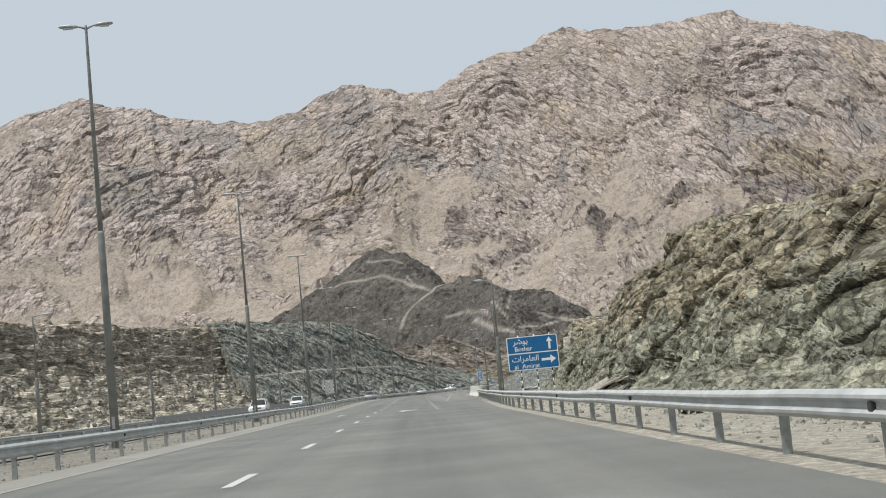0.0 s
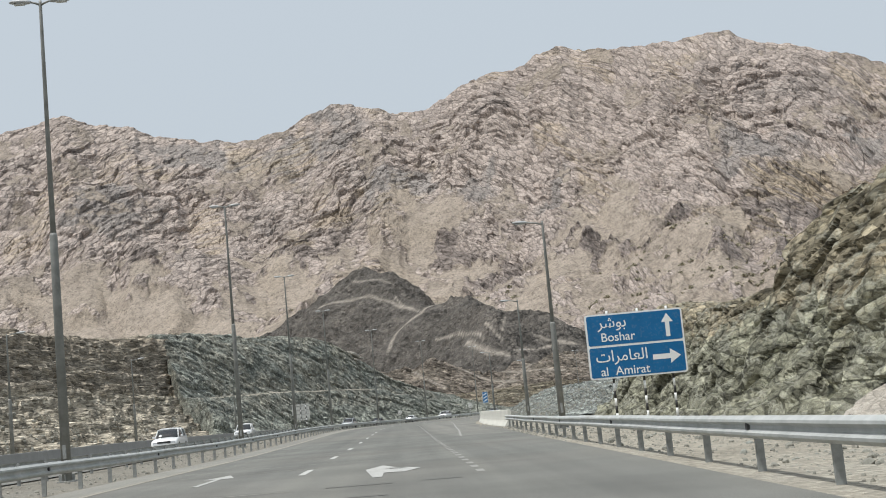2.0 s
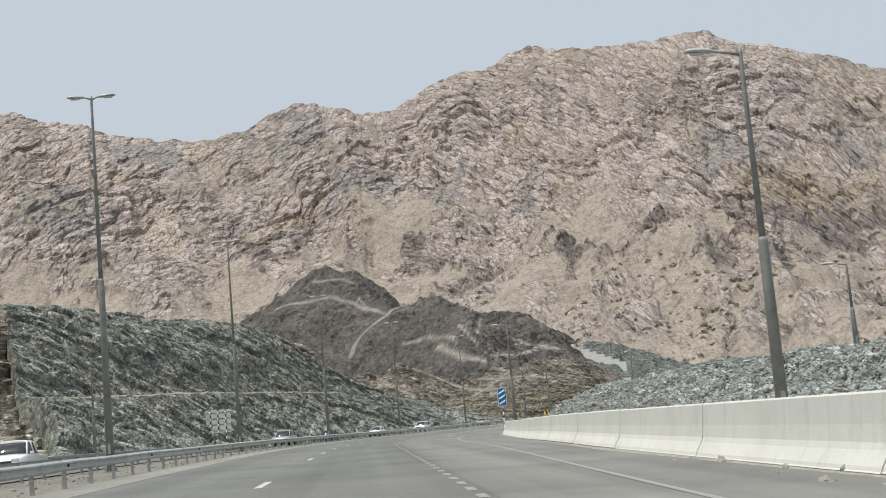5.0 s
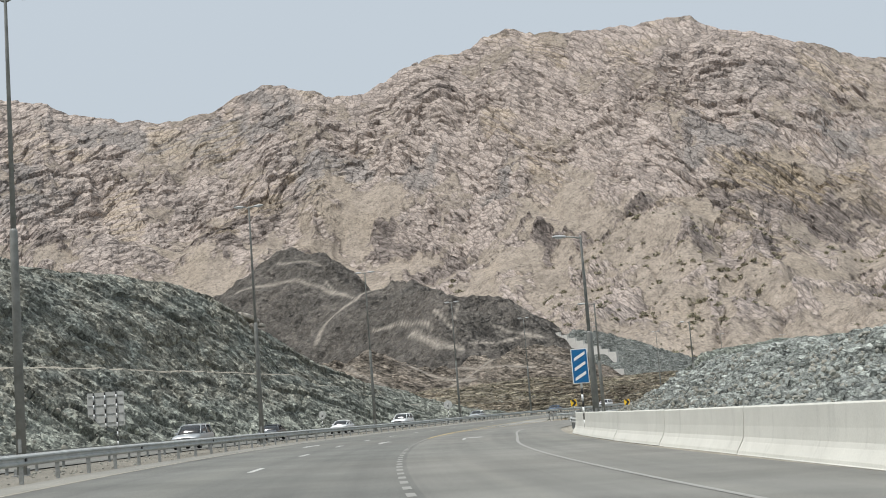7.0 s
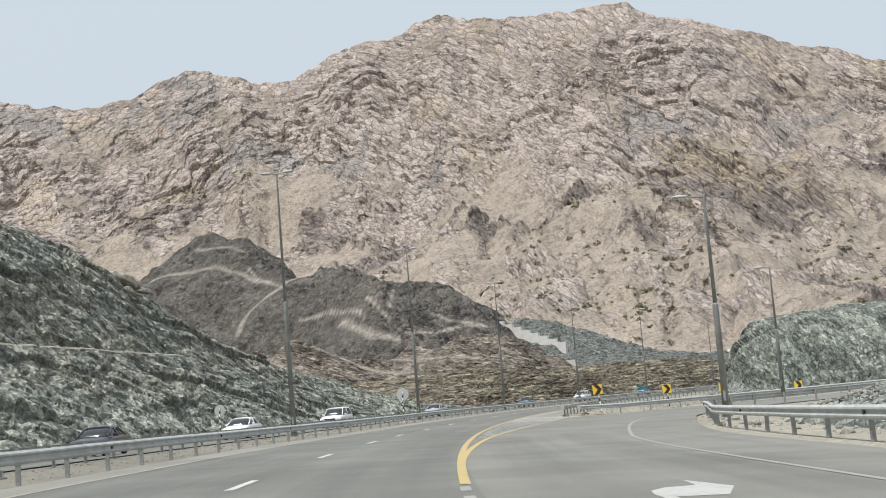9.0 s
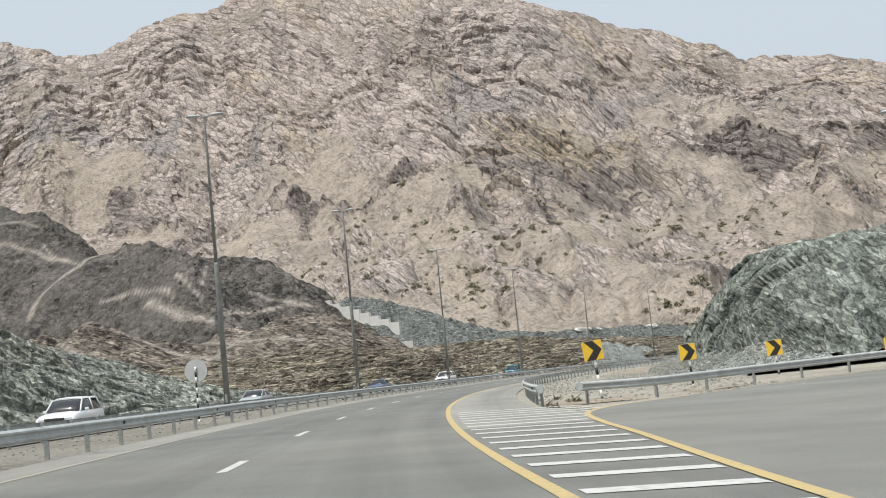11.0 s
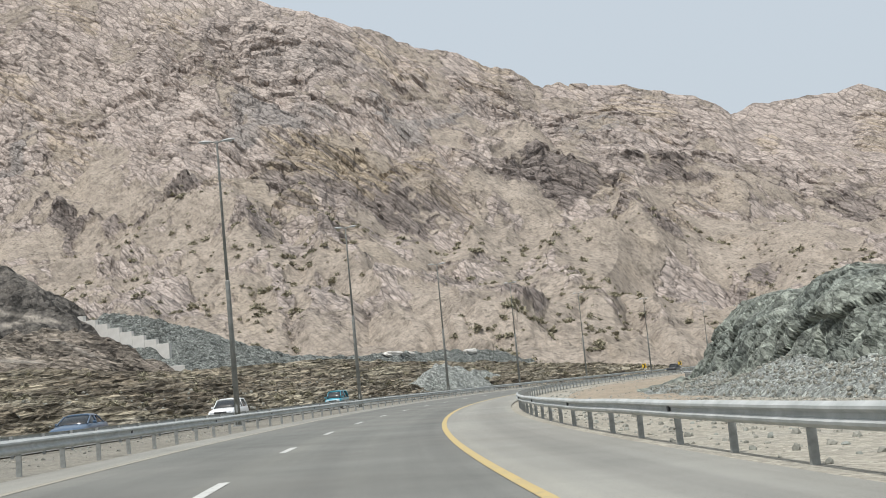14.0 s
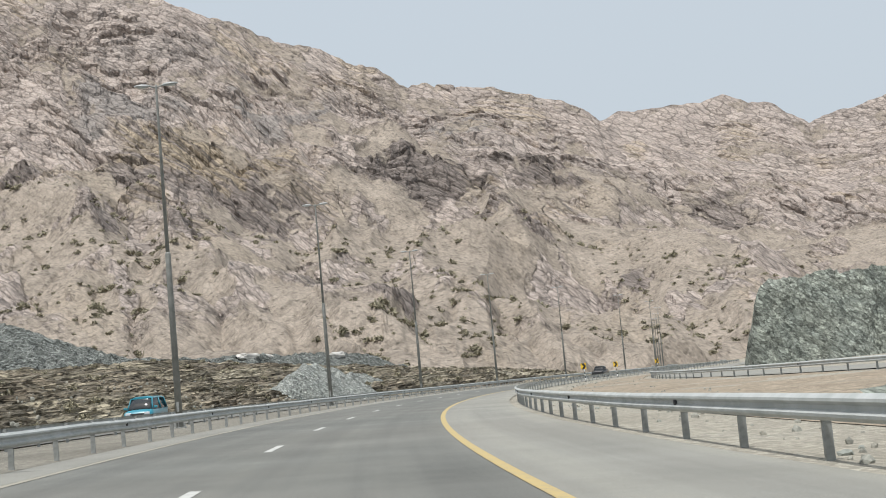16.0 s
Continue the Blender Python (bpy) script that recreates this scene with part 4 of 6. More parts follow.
def left_profile(s, v, brown):
    """The cut's (d, z) at s and v, 0 at its foot to 1 far behind its top."""
    t = np.array(LEFT_TOP, float)
    top = np.interp(s, t[:, 0], t[:, 1])
    if brown:
        ds = np.array([-28.5, -31, -36, -42, -45, -48, -50, -56, -75, -125.0])
        zs = np.array([-0.3, 0.02, 0.10, 0.33, 0.52, 0.80, 0.97, 1.03, 1.02, 1.05])
        vs = np.array([0, 0.06, 0.17, 0.33, 0.48, 0.66, 0.78, 0.86, 0.93, 1.0])
    else:
        ds = np.array([-29.5, -31, -37.8, -41.6, -46, -49, -51, -56, -75, -125.0])
        zs = np.array([-0.3, 0.02, 0.40, 0.405, 0.76, 0.93, 1.0, 1.01, 0.95, 0.9])
        vs = np.array([0, 0.05, 0.34, 0.40, 0.62, 0.75, 0.82, 0.88, 0.94, 1.0])
    return np.interp(v, vs, ds), np.interp(v, vs, zs) * top


def bank(name, s0, s1, ns, nv, profile, bite, seed, material, label, category="rock cut", layer=1.0, scale=1.0, ends=8.0, face=1.0, bench=None, strata=0.0, slant=0.3, skew=(0.0, 0.0), firm=0.15, sway=1.0, grain=(0.0, 1.2), massive=0.5):
    """A rock slope along the road; bite is how far blocks and hollows stand out of it."""
    v = np.linspace(0, 1, nv)[:, None] * np.ones((1, ns))
    s = s0 + skew[0] * v + (s1 + skew[1] * v - s0 - skew[0] * v) * np.linspace(0, 1, ns)[None, :]
    d, z = profile(s, v)
    k = 1.0 / scale
    hard = np.clip(z / 1.5 + firm, 0.05, 1)
    # blocks and cracks lie in the surface: u along the road and slanting, w up the slope
    w = np.concatenate([np.zeros((1, ns)), np.cumsum(np.hypot(np.diff(d, axis=0), np.diff(z, axis=0)), 0)]) * k * layer
    u = s * k + slant * w
    f = 0.9 * fbm(s * k / 9, d * k / 9, z * k / 9, seed, 4, 0.55)
    turn, longer = grain
    p, q = (u * math.cos(turn) + w * math.sin(turn)) / longer, w * math.cos(turn) - u * math.sin(turn)
    for size, gain, n in ((7.0, 1.5 * massive, 1), (3.0, 1.1, 2), (1.35, 0.6, 3), (0.7, 0.24, 4)):
        f = f + gain * facets(p / size, q / size, seed + 10 * n)
    f = f + 0.3 * ridged(p / 2.6, q / 2.0, 0.0, seed + 4, 3)
    if bench:
        f = f * (1 - 0.9 * np.exp(-((v - bench[2]) / 0.035) ** 2))
    # pushed out square to the slope, and a little along it so that end faces break up too
    side = np.sign(d)
    gd, gz = np.gradient(d, axis=0), np.gradient(z, axis=0)
    size = np.maximum(np.hypot(gd, gz), 1e-6)
    push = bite * f * hard * face
    d2 = d - side * push * gz / size
    z2 = z + push * np.abs(gd) / size
    g = 0.7 * facets(d * k / 2.4 + s * k / 5, w / 2.0, seed + 54) + 0.4 * facets(d * k / 0.9 + s * k / 2, w / 0.9, seed + 64) + 0.35 * fbm(d * k / 4, w / 4, s * k / 4, seed + 16, 3)
    s = s + 0.6 * bite * g * hard * face * sway
    if strata:
        # thin beds weather into ledges
        w = z2 / strata + 0.9 * fbm(s / 14, d / 14, seed=seed + 12, octaves=3) + 0.02 * s
        fr = w - np.floor(w)
        e = np.clip((fr - 0.55) / 0.35, 0, 1)
        z2 = z2 + 0.85 * strata * (e * e * (3 - 2 * e) - fr) * np.clip(z / 1.0, 0, 1)
    z2 = np.where(v < 0.03, np.minimum(z2, z), z2)
    fade = np.clip(np.minimum(s - s0 - skew[0] * v, s1 + skew[1] * v - s) / max(ends, 0.001), 0, 1)
    z2 = np.where(z2 > 0, z2 * (0.25 + 0.75 * fade) if ends else z2, z2)
    pts = at(s, d2, 0) + np.stack([0 * z2, 0 * z2, z2 - crossfall(s, d2)], -1)
    ob = sheet(name, pts, material, label, category, flip=bool(d[0, 0] < 0))
    if bench:
        # a ledge of gravel across the slope
        ob.data.materials.append(M_GRAVEL)
        mid = (v[1:, 1:] + v[:-1, :-1]) / 2
        on = (mid > bench[0]) & (mid < bench[1]) & (s[1:, 1:] > 262) & (s[1:, 1:] < 415)
        ob.data.polygons.foreach_set("material_index", on.astype(np.int32).ravel())
    return ob


bank("rock_cut_brown", -60, 248, 560, 130, lambda s, v: left_profile(s, v, True), 0.42, 70, M_BROWN, "brown layered rock slope with tan scree beside the far carriageway", layer=1.8, scale=1.4, ends=0, strata=1.7, slant=0.0, skew=(0.0, 52.0))
bank("rock_cut_green", 240, 476, 860, 150, lambda s, v: left_profile(s, v, False), 0.52, 80, M_LEFT, "grey-green rock cutting with a narrow bench across it", layer=1.0, scale=1.5, ends=2, slant=0.0, skew=(40.0, 0.0), grain=(-0.35, 2.6), massive=0.8, bench=(0.334, 0.395, 0.36))

CLIFF_TOP = [(-40, 5.0), (20, 5.6), (46, 6.5), (56, 7.8), (68, 8.5), (82, 8.9), (92, 8.1), (99.5, 7.4), (103.5, 5.2), (119, 5.6), (132, 6.2), (138, 6.3), (141, 5.2), (143, 2.2), (145, 0.2)]


def cliff_profile(s, v):
    t = np.array(CLIFF_TOP, float)
    top = np.interp(s, t[:, 0], t[:, 1])
    foot = np.interp(s, [-40, 60, 110, 155], [14.0, 14.2, 14.6, 15.4])
    vs = np.array([0, 0.04, 0.09, 0.42, 0.76, 0.84, 0.90, 0.95, 1.0])
    ds = np.array([-1.5, -0.7, -0.1, 0.9, 2.4, 4.0, 8.0, 16.0, 40.0])
    zs = np.array([-0.4, 0.25, 0.75, 0.5, 0.97, 1.02, 1.05, 1.09, 1.1])
    d = foot + np.interp(v, vs, ds)
    z = np.where(v <= 0.09, np.interp(v, vs[:3], zs[:3]), 0.75 + np.interp(v, vs[2:], np.concatenate([[0.0], zs[3:]])) * np.maximum(top - 0.75, 0.05))
    return d, np.minimum(z, top * 1.15)


bank("cliff", -20, 146, 960, 130, cliff_profile, 0.44, 90, M_CLIFF, "olive-green blasted rock face with ochre stains and pale veins", "cliff", layer=1.0, scale=1.15, ends=0, slant=0.15, firm=0.6, grain=(-0.15, 2.2), massive=0.75)


def rubble_profile(s, v):
    top = np.interp(s, [146, 154, 170, 206, 237, 257, 268, 277, 286], [0.2, 1.2, 2.2, 2.6, 2.9, 3.2, 3.0, 1.9, 0.2])
    shift = np.interp(s, [146, 260, 276, 286], [0.5, 0.5, 1.5, 3.0])
    return np.interp(v, [0, 0.08, 0.5, 0.7, 0.85, 1], [10.5, 11.3, 18, 26, 45, 95]) + shift, np.interp(v, [0, 0.08, 0.5, 0.7, 0.85, 1], [-0.4, 0.05, 1.0, 1.2, 1.5, 1.9]) * top


bank("rubble_bank", 146, 286, 540, 112, rubble_profile, 0.26, 100, M_RUBBLE, "bank of pale grey-green broken rubble", "bank", scale=0.36, ends=4)


def knoll_profile(s, v):
    d0 = np.interp(s, [358, 365, 400, 430, 461], [20.0, 18.3, 17.5, 16.5, 15.8])
    d = d0 + np.interp(v, [0, 0.05, 0.12, 0.4, 0.6, 0.78, 0.9, 1], [-3.0, -1.2, 0.0, 1.3, 3.2, 11, 30, 58])
    ahead = s - 0.16 * np.maximum(d - 20, 0)
    top = np.interp(ahead, [358, 360, 363, 366, 385, 392, 398, 405, 414, 436, 450, 454, 456.5, 458.5], [0.2, 3.5, 6.2, 7.2, 7.5, 6.9, 5.5, 4.5, 4.5, 4.4, 4.8, 4.0, 1.8, 0.2])
    z = np.interp(v, [0, 0.05, 0.12, 0.4, 0.6, 0.78, 0.9, 1], [-0.5, 0.04, 0.12, 0.68, 1.0, 1.08, 1.12, 1.15]) * top
    return d, z


bank("knoll", 358, 459, 460, 130, knoll_profile, 0.42, 110, M_DARKGREEN, "dark green rock knoll with slanting beds and loose stones at its foot", "rock knoll", layer=1.0, scale=1.0, ends=0, slant=0.0, firm=0.4, grain=(2.6, 2.6), massive=0.9)


def talus_profile(s, v):
    d, z = knoll_profile(s, 0.0 * v + 0.12)
    top = np.interp(s, [352, 360, 425, 445], [1.3, 1.2, 0.9, 0.35]) + 0.4 * vnoise(s / 7, 0 * s, seed=3)
    return d + np.interp(v, [0, 0.15, 0.8, 1], [-3.4, -2.6, 0.4, 1.4]), np.interp(v, [0, 0.15, 0.8, 1], [-1.0, 0.0, 1.0, 1.1]) * top * np.clip((s - 355) / 8, 0.1, 1)


bank("talus", 356, 452, 420, 44, talus_profile, 0.2, 115, M_TALUS, "pale apron of broken rock below the knoll", "bank", scale=0.35, ends=3)
mound("green_knoll", [(166, 544, 7.2), (176, 536, 7.8), (192, 530, 7.6), (215, 520, 6.5)], 1.25, 26, 0.55, 1.7, M_DARKGREEN, "rounded green rock knoll with a cut face", "rock knoll", 17, 1.0, base=-6.0, power=1.35)


def tan_profile(s, v):
    top = np.interp(s, [438, 460, 500, 560, 640, 720, 800], [0.4, 4.0, 8.0, 9.6, 10.0, 7.5, 3.0]) * (1 + 0.14 * vnoise(s / 22, 0 * s, seed=31))
    vs = [0, 0.05, 0.2, 0.4, 0.65, 0.85, 1]
    return np.interp(v, vs, [-27, -28.5, -34, -45, -65, -87, -125]), np.interp(v, vs, [-0.04, 0.01, 0.2, 0.42, 0.72, 1.0, 0.9]) * top


bank("tan_hills", 438, 800, 500, 160, tan_profile, 0.5, 120, M_TAN, "low tan and brown hills of thin rock layers", "hill", layer=3.0, scale=1.5, ends=6, strata=0.75)
mound("pale_mound", [(107, 572, -0.4), (113, 577, 1.6), (124, 590, 0.9), (145, 615, -1.2), (166, 646, -2.6)], 0.75, 14, 0.6, 1.0, M_TALUS, "pale greenish heap of broken spoil beside the road", "bank", 21, 0.5, base=-8.0)


mound("berm", [(86, 738, 9.6), (130, 730, 9.4), (172, 738, 9.0), (212, 768, 8.8), (240, 800, 8.0), (262, 815, 3)], 0.6, 40, 1.2, 1.0, M_BERM, "long grey-green spoil berm with a level top", "bank", 24, 0.8)

# ---- road surfaces ----
S_ROAD = np.arange(-80, 980.1, 2.0)


def strip(name, rows, d0, d1, z, material, label, category, cuts=6, kind="structure"):
    rows = np.asarray(rows, float)
    a = np.array([d0(q) if callable(d0) else d0 for q in rows])
    b = np.array([d1(q) if callable(d1) else d1 for q in rows])
    w = np.linspace(0, 1, cuts)
    d = a[None, :] + (b - a)[None, :] * w[:, None]
    pts = at(rows[None, :] + 0 * d, d, z)
    ob = sheet(name, pts, material, label, category, smooth=True, flip=True, kind=kind)
    me = ob.data
    vi = np.empty(len(me.loops), np.int32)
    me.loops.foreach_get("vertex_index", vi)
    flat = np.stack([d.ravel(), (rows[None, :] + 0 * d).ravel()], 1)
    me.uv_layers.new(name="lane").data.foreach_set("uv", flat[vi].astype(np.float32).ravel())
    return ob


strip("road", S_ROAD, lambda s: edge_left(s) - 0.25, lambda s: min(edge_right(s), 2.0) if s > 345 else edge_right(s), 0.0, M_ASPHALT, "worn grey asphalt carriageway", "road", 10)
strip("shoulder_right", np.arange(317, 980, 2.0), 1.52, lambda s: edge_right(s), 0.004, M_SHOULDER, "pale dusty asphalt shoulder", "road shoulder")
strip("exit_lane", np.arange(112, 283.1, 3.0), lambda s: float(np.interp(s, [112, 135, 283], [2.6, 1.6, 1.6])), lambda s: edge_right(s) - 0.02, 0.003, M_EXIT, "pale dusty asphalt exit lane beside the barrier", "road")
strip("shoulder_left", S_ROAD, lambda s: edge_left(s) - 1.25, lambda s: edge_left(s) - 0.1, 0.006, M_SHOULDER, "pale dusty strip of concrete edging", "road shoulder", 4)
strip("median", S_ROAD, -14.2, lambda s: edge_left(s) - 1.2, -0.05, M_MEDIAN, "gravel median between the guard rails", "median", 12)
strip("road_opposite", S_ROAD, -26.6, -14.1, 0.0, M_ASPHALT, "grey asphalt opposite carriageway", "road", 6)
strip("verge_far", S_ROAD, -34, -26.5, -0.06, M_GRAVEL, "gravel verge beyond the opposite carriageway", "verge", 6)
strip("verge_right", S_ROAD, lambda s: edge_right(s) - 0.15, lambda s: 17 if s < 300 else np.interp(s, [300, 312, 325, 335, 420, 980], [17, 34, 48, 52, 52, 52]), -0.04, M_GRAVEL, "pale gravel verge", "verge", 14)

# ---- the slip road ----
RAMP_LEFT = [(262, 1.45), (275, 1.9), (285, 2.45), (309, 4.3), (318, 4.7), (322.5, 5.3), (327, 6.6), (330.5, 8.6), (335, 12), (340, 17.5), (345, 25), (349, 36)]
RAMP_RIGHT = [(262, 9.1), (272, 9.3), (280, 9.8), (296, 11.6), (303, 12.4), (307, 13.2), (311, 14.2), (314, 15.6), (317, 17.5), (321, 21), (326, 28), (331, 38)]


def build_ramp():
    a, b = glide(RAMP_LEFT, 90), glide(RAMP_RIGHT, 90)
    w = np.linspace(0, 1, 7)[:, None, None]
    p = a[None] * (1 - w) + b[None] * w
    sheet("ramp", at(p[..., 0], p[..., 1], np.interp(p[..., 0], [262, 284, 300], [-0.03, 0.003, 0.006])), M_EXIT, "pale dusty asphalt slip road curving away", "road", smooth=True, flip=True)


build_ramp()
LOOP = [(452, 44), (470, 35), (490, 26.5), (512, 21.5), (540, 17.5), (580, 14.2), (640, 11.5), (720, 9.5)]


def build_loop_road():
    a = glide(LOOP, 60)
    w = np.linspace(0, 1, 4)[:, None]
    s = a[None, :, 0] + w * 2.0
    d = a[None, :, 1] + 0.8 + w * 7.0
    sheet("loop_road", at(s, d, 0.02), M_SHOULDER, "pale asphalt loop road beyond the sandy island", "road", smooth=True, flip=True)
    s = np.linspace(425, 640, 60)[None, :] * np.ones((8, 1))
    d = 8.2 + np.linspace(0, 1, 8)[:, None] * (np.interp(s, [425, 452, 490, 540, 640], [32, 36, 25.5, 16.5, 9.0]) - 8.2)
    sheet("sand_island", at(s, d, -0.02 + np.clip((d - 8.2) / 4, 0, 1) * np.clip((s - 425) / 20, 0, 1) * (0.03 + 0.08 * fbm(s / 5, d / 5, seed=8))), M_SAND, "bare ochre sand between the main road and the loop", "ground", smooth=True, flip=True)


build_loop_road()
u_g = np.linspace(0, 1, 12)[:, None]
s_g = np.linspace(331.8, 339, 24)[None, :] + 0 * u_g
d_g = 5.0 + u_g * (np.interp(s_g, [331.8, 333, 336.5, 341, 346, 352], [5.9, 8.0, 11.2, 15.4, 21, 24]) - 5.0)
sheet("gore_sand", at(s_g, d_g, -0.026 + 0.012 * fbm(s_g / 2.5, d_g / 2.5, seed=9)), M_SAND, "ochre sand and stones between the two rails", "ground", smooth=True, flip=True)


# ---- road markings ----
def ribbon(name, pts, width, material, label, z=0.006):
    """A painted line along (s, d) points."""
    p = np.asarray(pts, float)
    way = np.gradient(p, axis=0)
    n = np.stack([-way[:, 1], way[:, 0]], 1) / np.linalg.norm(way, axis=1)[:, None]
    w = np.array([-0.5, 0.5])[:, None, None] * width
    q = p[None] + n[None] * w
    return sheet(name, at(q[..., 0], q[..., 1], z), material, label, "road marking", smooth=True, flip=False)


def line(name, s0, s1, d, width, material, label, z=0.006):
    s = np.arange(s0, s1 + 0.01, 2.0)
    dd = d(s) if callable(d) else np.full(len(s), float(d))
    return ribbon(name, np.stack([s, dd], 1), width, material, label, z)


def dashes(name, starts, length, d, width, material, label, z=0.006):
    """One marking of many dashes: a parent with each dash as its part."""
    root = tagged(new(name), label, "road marking", kind="structure")
    for s0 in starts:
        s = np.linspace(s0, s0 + length, 4)
        pts = at(s[None, :] + 0 * np.zeros((2, 1)), np.array([[d - width / 2], [d + width / 2]]) + 0 * s[None, :], z)
        ob = new("dash", grid_mesh("dash", pts, material, True, True))
        ob.parent = root
    return root


line("edge_line_left", -80, 940, edge_left, 0.16, M_EDGE, "faded cream edge line along the inner lane", 0.007)
DASH_END = [8.9 + 12.0 * k for k in range(-7, 8)] + [105, 117.5, 130, 142.5, 154] + [286.6 - 13.85 * k for k in range(9)] + [297.3 + 12.95 * k for k in range(46)]
dashes("lane_line", [q - 3.0 for q in DASH_END], 3.0, -2.33, 0.16, M_WHITE, "white broken lane line")
dashes("exit_line", np.arange(72.5, 254, 2.0), 0.95, 1.42, 0.15, M_FADED, "white dotted line between the exit lane and the through lanes")
ribbon("ramp_edge_line", glide([(112, 2.75), (119.4, 3.0), (131, 3.44), (148, 3.9), (180, 4.95), (198, 5.25), (229, 5.7), (248, 6.3), (270, 6.5), (281, 7.25), (302, 9.2), (309, 10.6), (315, 13.2), (320, 17.5), (325, 24)], 150), 0.12, M_FADED, "white edge line of the exit lane and slip road", 0.010)
ribbon("yellow_edge_line", np.concatenate([glide([(254, 1.45), (262, 1.5), (282, 1.62), (300, 1.66)], 30), np.stack([np.arange(302, 941, 2.0), np.interp(np.arange(302, 941, 2.0), [302, 340, 360, 941], [1.66, 1.5, 1.55, 1.6])], 1)]), 0.165, M_YELLOW, "worn yellow edge line of the main road", 0.0075)
ribbon("yellow_ramp_line", glide([(257, 1.47), (263, 1.54), (270, 1.75), (278, 2.08), (285, 2.46), (297, 3.4), (309, 4.35), (316, 4.7), (322.3, 5.2), (327, 6.5), (330, 8.2), (334.5, 12.2), (339, 17.5), (344, 25)], 120), 0.165, M_YELLOW, "worn yellow line along the slip road", 0.011)


def hatching():
    root = tagged(new("hatching"), "white hatch bars painted across the gore", "road marking", kind="structure")
    for s0 in np.arange(283.5, 331.5, 2.05):
        right = float(np.interp(s0, [283, 309, 318, 323, 326.5, 332], [2.4, 4.3, 4.75, 5.4, 6.2, 6.0]))
        s = np.array([s0, s0 - 0.12 * (right - 1.7)])
        if right - 1.9 < 0.35:
            continue
        d = np.array([1.85, right - 0.15])
        w = 0.26
        pts = at(np.stack([s - w, s + w]), np.stack([d, d]), 0.008)
        ob = new("hatch_bar", grid_mesh("hatch_bar", pts, M_WHITE, True, False))
        ob.parent = root


hatching()


def road_arrow(s, d, kind):
    """A painted arrow: straight on, or bent to the right."""
    if kind == "straight":
        out = [(-0.07, 0), (0.07, 0), (0.07, 3.5), (0.36, 3.5), (0, 5.6), (-0.36, 3.5), (-0.07, 3.5)]
    else:
        out = [(-0.07, 0), (0.08, 0), (0.08, 4.2), (0.26, 4.75), (0.62, 5.0), (0.66, 4.1), (1.02, 5.4), (0.72, 7.0), (0.66, 5.9), (0.24, 5.75), (-0.01, 5.3), (-0.07, 4.7)]
    bm = bmesh.new()
    p = np.array(out)
    bm.faces.new([bm.verts.new([float(q) for q in v]) for v in at(s + p[:, 1], d + p[:, 0], 0.007)])
    bmesh.ops.triangulate(bm, faces=bm.faces[:])
    ob = part("road_arrow", bm, M_ARROW)
    return tagged(ob, "worn white %s arrow painted on the lane" % ("straight-on" if kind == "straight" else "bent"), "road marking", kind="structure")


for s, d, kind in [(244, -4.1, "straight"), (244.5, -0.45, "straight"), (245.2, 3.58, "bent"), (76.3, -4.45, "straight")]:
    road_arrow(s, d, kind)


def double_arrow(s, d):
    """A straight-on arrow with a branch to the right."""
    out = [(-0.09, 0), (0.09, 0), (0.09, 1.9), (0.50, 2.5), (0.52, 1.7), (0.86, 3.0), (0.58, 4.0), (0.54, 3.1), (0.09, 2.8), (0.09, 4.2), (0.36, 4.2), (0, 6.2), (-0.36, 4.2), (-0.09, 4.2)]
    bm = bmesh.new()
    p = np.array(out)
    bm.faces.new([bm.verts.new([float(q) for q in v]) for v in at(s + p[:, 1], d + p[:, 0], 0.008)])
    bmesh.ops.triangulate(bm, faces=bm.faces[:])
    return tagged(part("road_arrow", bm, M_ARROW), "worn white arrow pointing straight on and right", "road marking", kind="structure")


double_arrow(73.5, -0.52)


def rumble_strips():
    """Thin bars across the lanes: pale on the inner lanes, dark tar on the outer one."""
    root = tagged(new("rumble_strips"), "worn rumble bars laid across the lanes", "road marking", kind="structure")
    rng = np.random.default_rng(12)
    for s0 in list(np.arange(37.5, 73, 3.35)) + list(np.arange(82, 104, 3.35)):
        for d0, d1, mat in ((-6.2, -4.6, M_WORN), (-4.3, -1.9, M_WORN), (-1.5, 0.2, M_TAR), (0.25, 1.15, M_TAR)):
            if rng.random() < 0.18:
                continue
            a, b = d0 + rng.uniform(0, 0.5), d1 - rng.uniform(0, 0.5)
            w = rng.uniform(0.05, 0.09)
            pts = at(np.array([[s0 - w, s0 - 0.12 - w], [s0 + w, s0 - 0.12 + w]]), np.array([[a, b], [a, b]]), 0.005)
            ob = new("rumble_bar", grid_mesh("rumble_bar", pts, mat, True, False))
            ob.parent = root


rumble_strips()


# ---- guard rails ----
def beam_section(face):
    """The W of a steel beam, 0.31 m high; face -1 shows it to the left."""
    outer = [(0.0, 0.0), (0.012, 0.005), (0.075, 0.05), (0.08, 0.085), (0.022, 0.13), (0.02, 0.18), (0.08, 0.225), (0.075, 0.26), (0.012, 0.305), (0.0, 0.31)]
    inner = [(x - 0.012, z) for x, z in outer[::-1]]
    pts = outer + inner
    return [(face * x, z) for x, z in (pts if face > 0 else pts[::-1])]


def post_mesh():
    bm = bmesh.new()
    box(bm, 0, 0, 0.26, 0.11, 0.055, 0.92)
    box(bm, 0.0, 0, 0.55, 0.16, 0.10, 0.22)
    me = bpy.data.meshes.new("post")
    bm.to_mesh(me)
    bm.free()
    me.materials.append(M_POST)
    return me


POST = post_mesh()


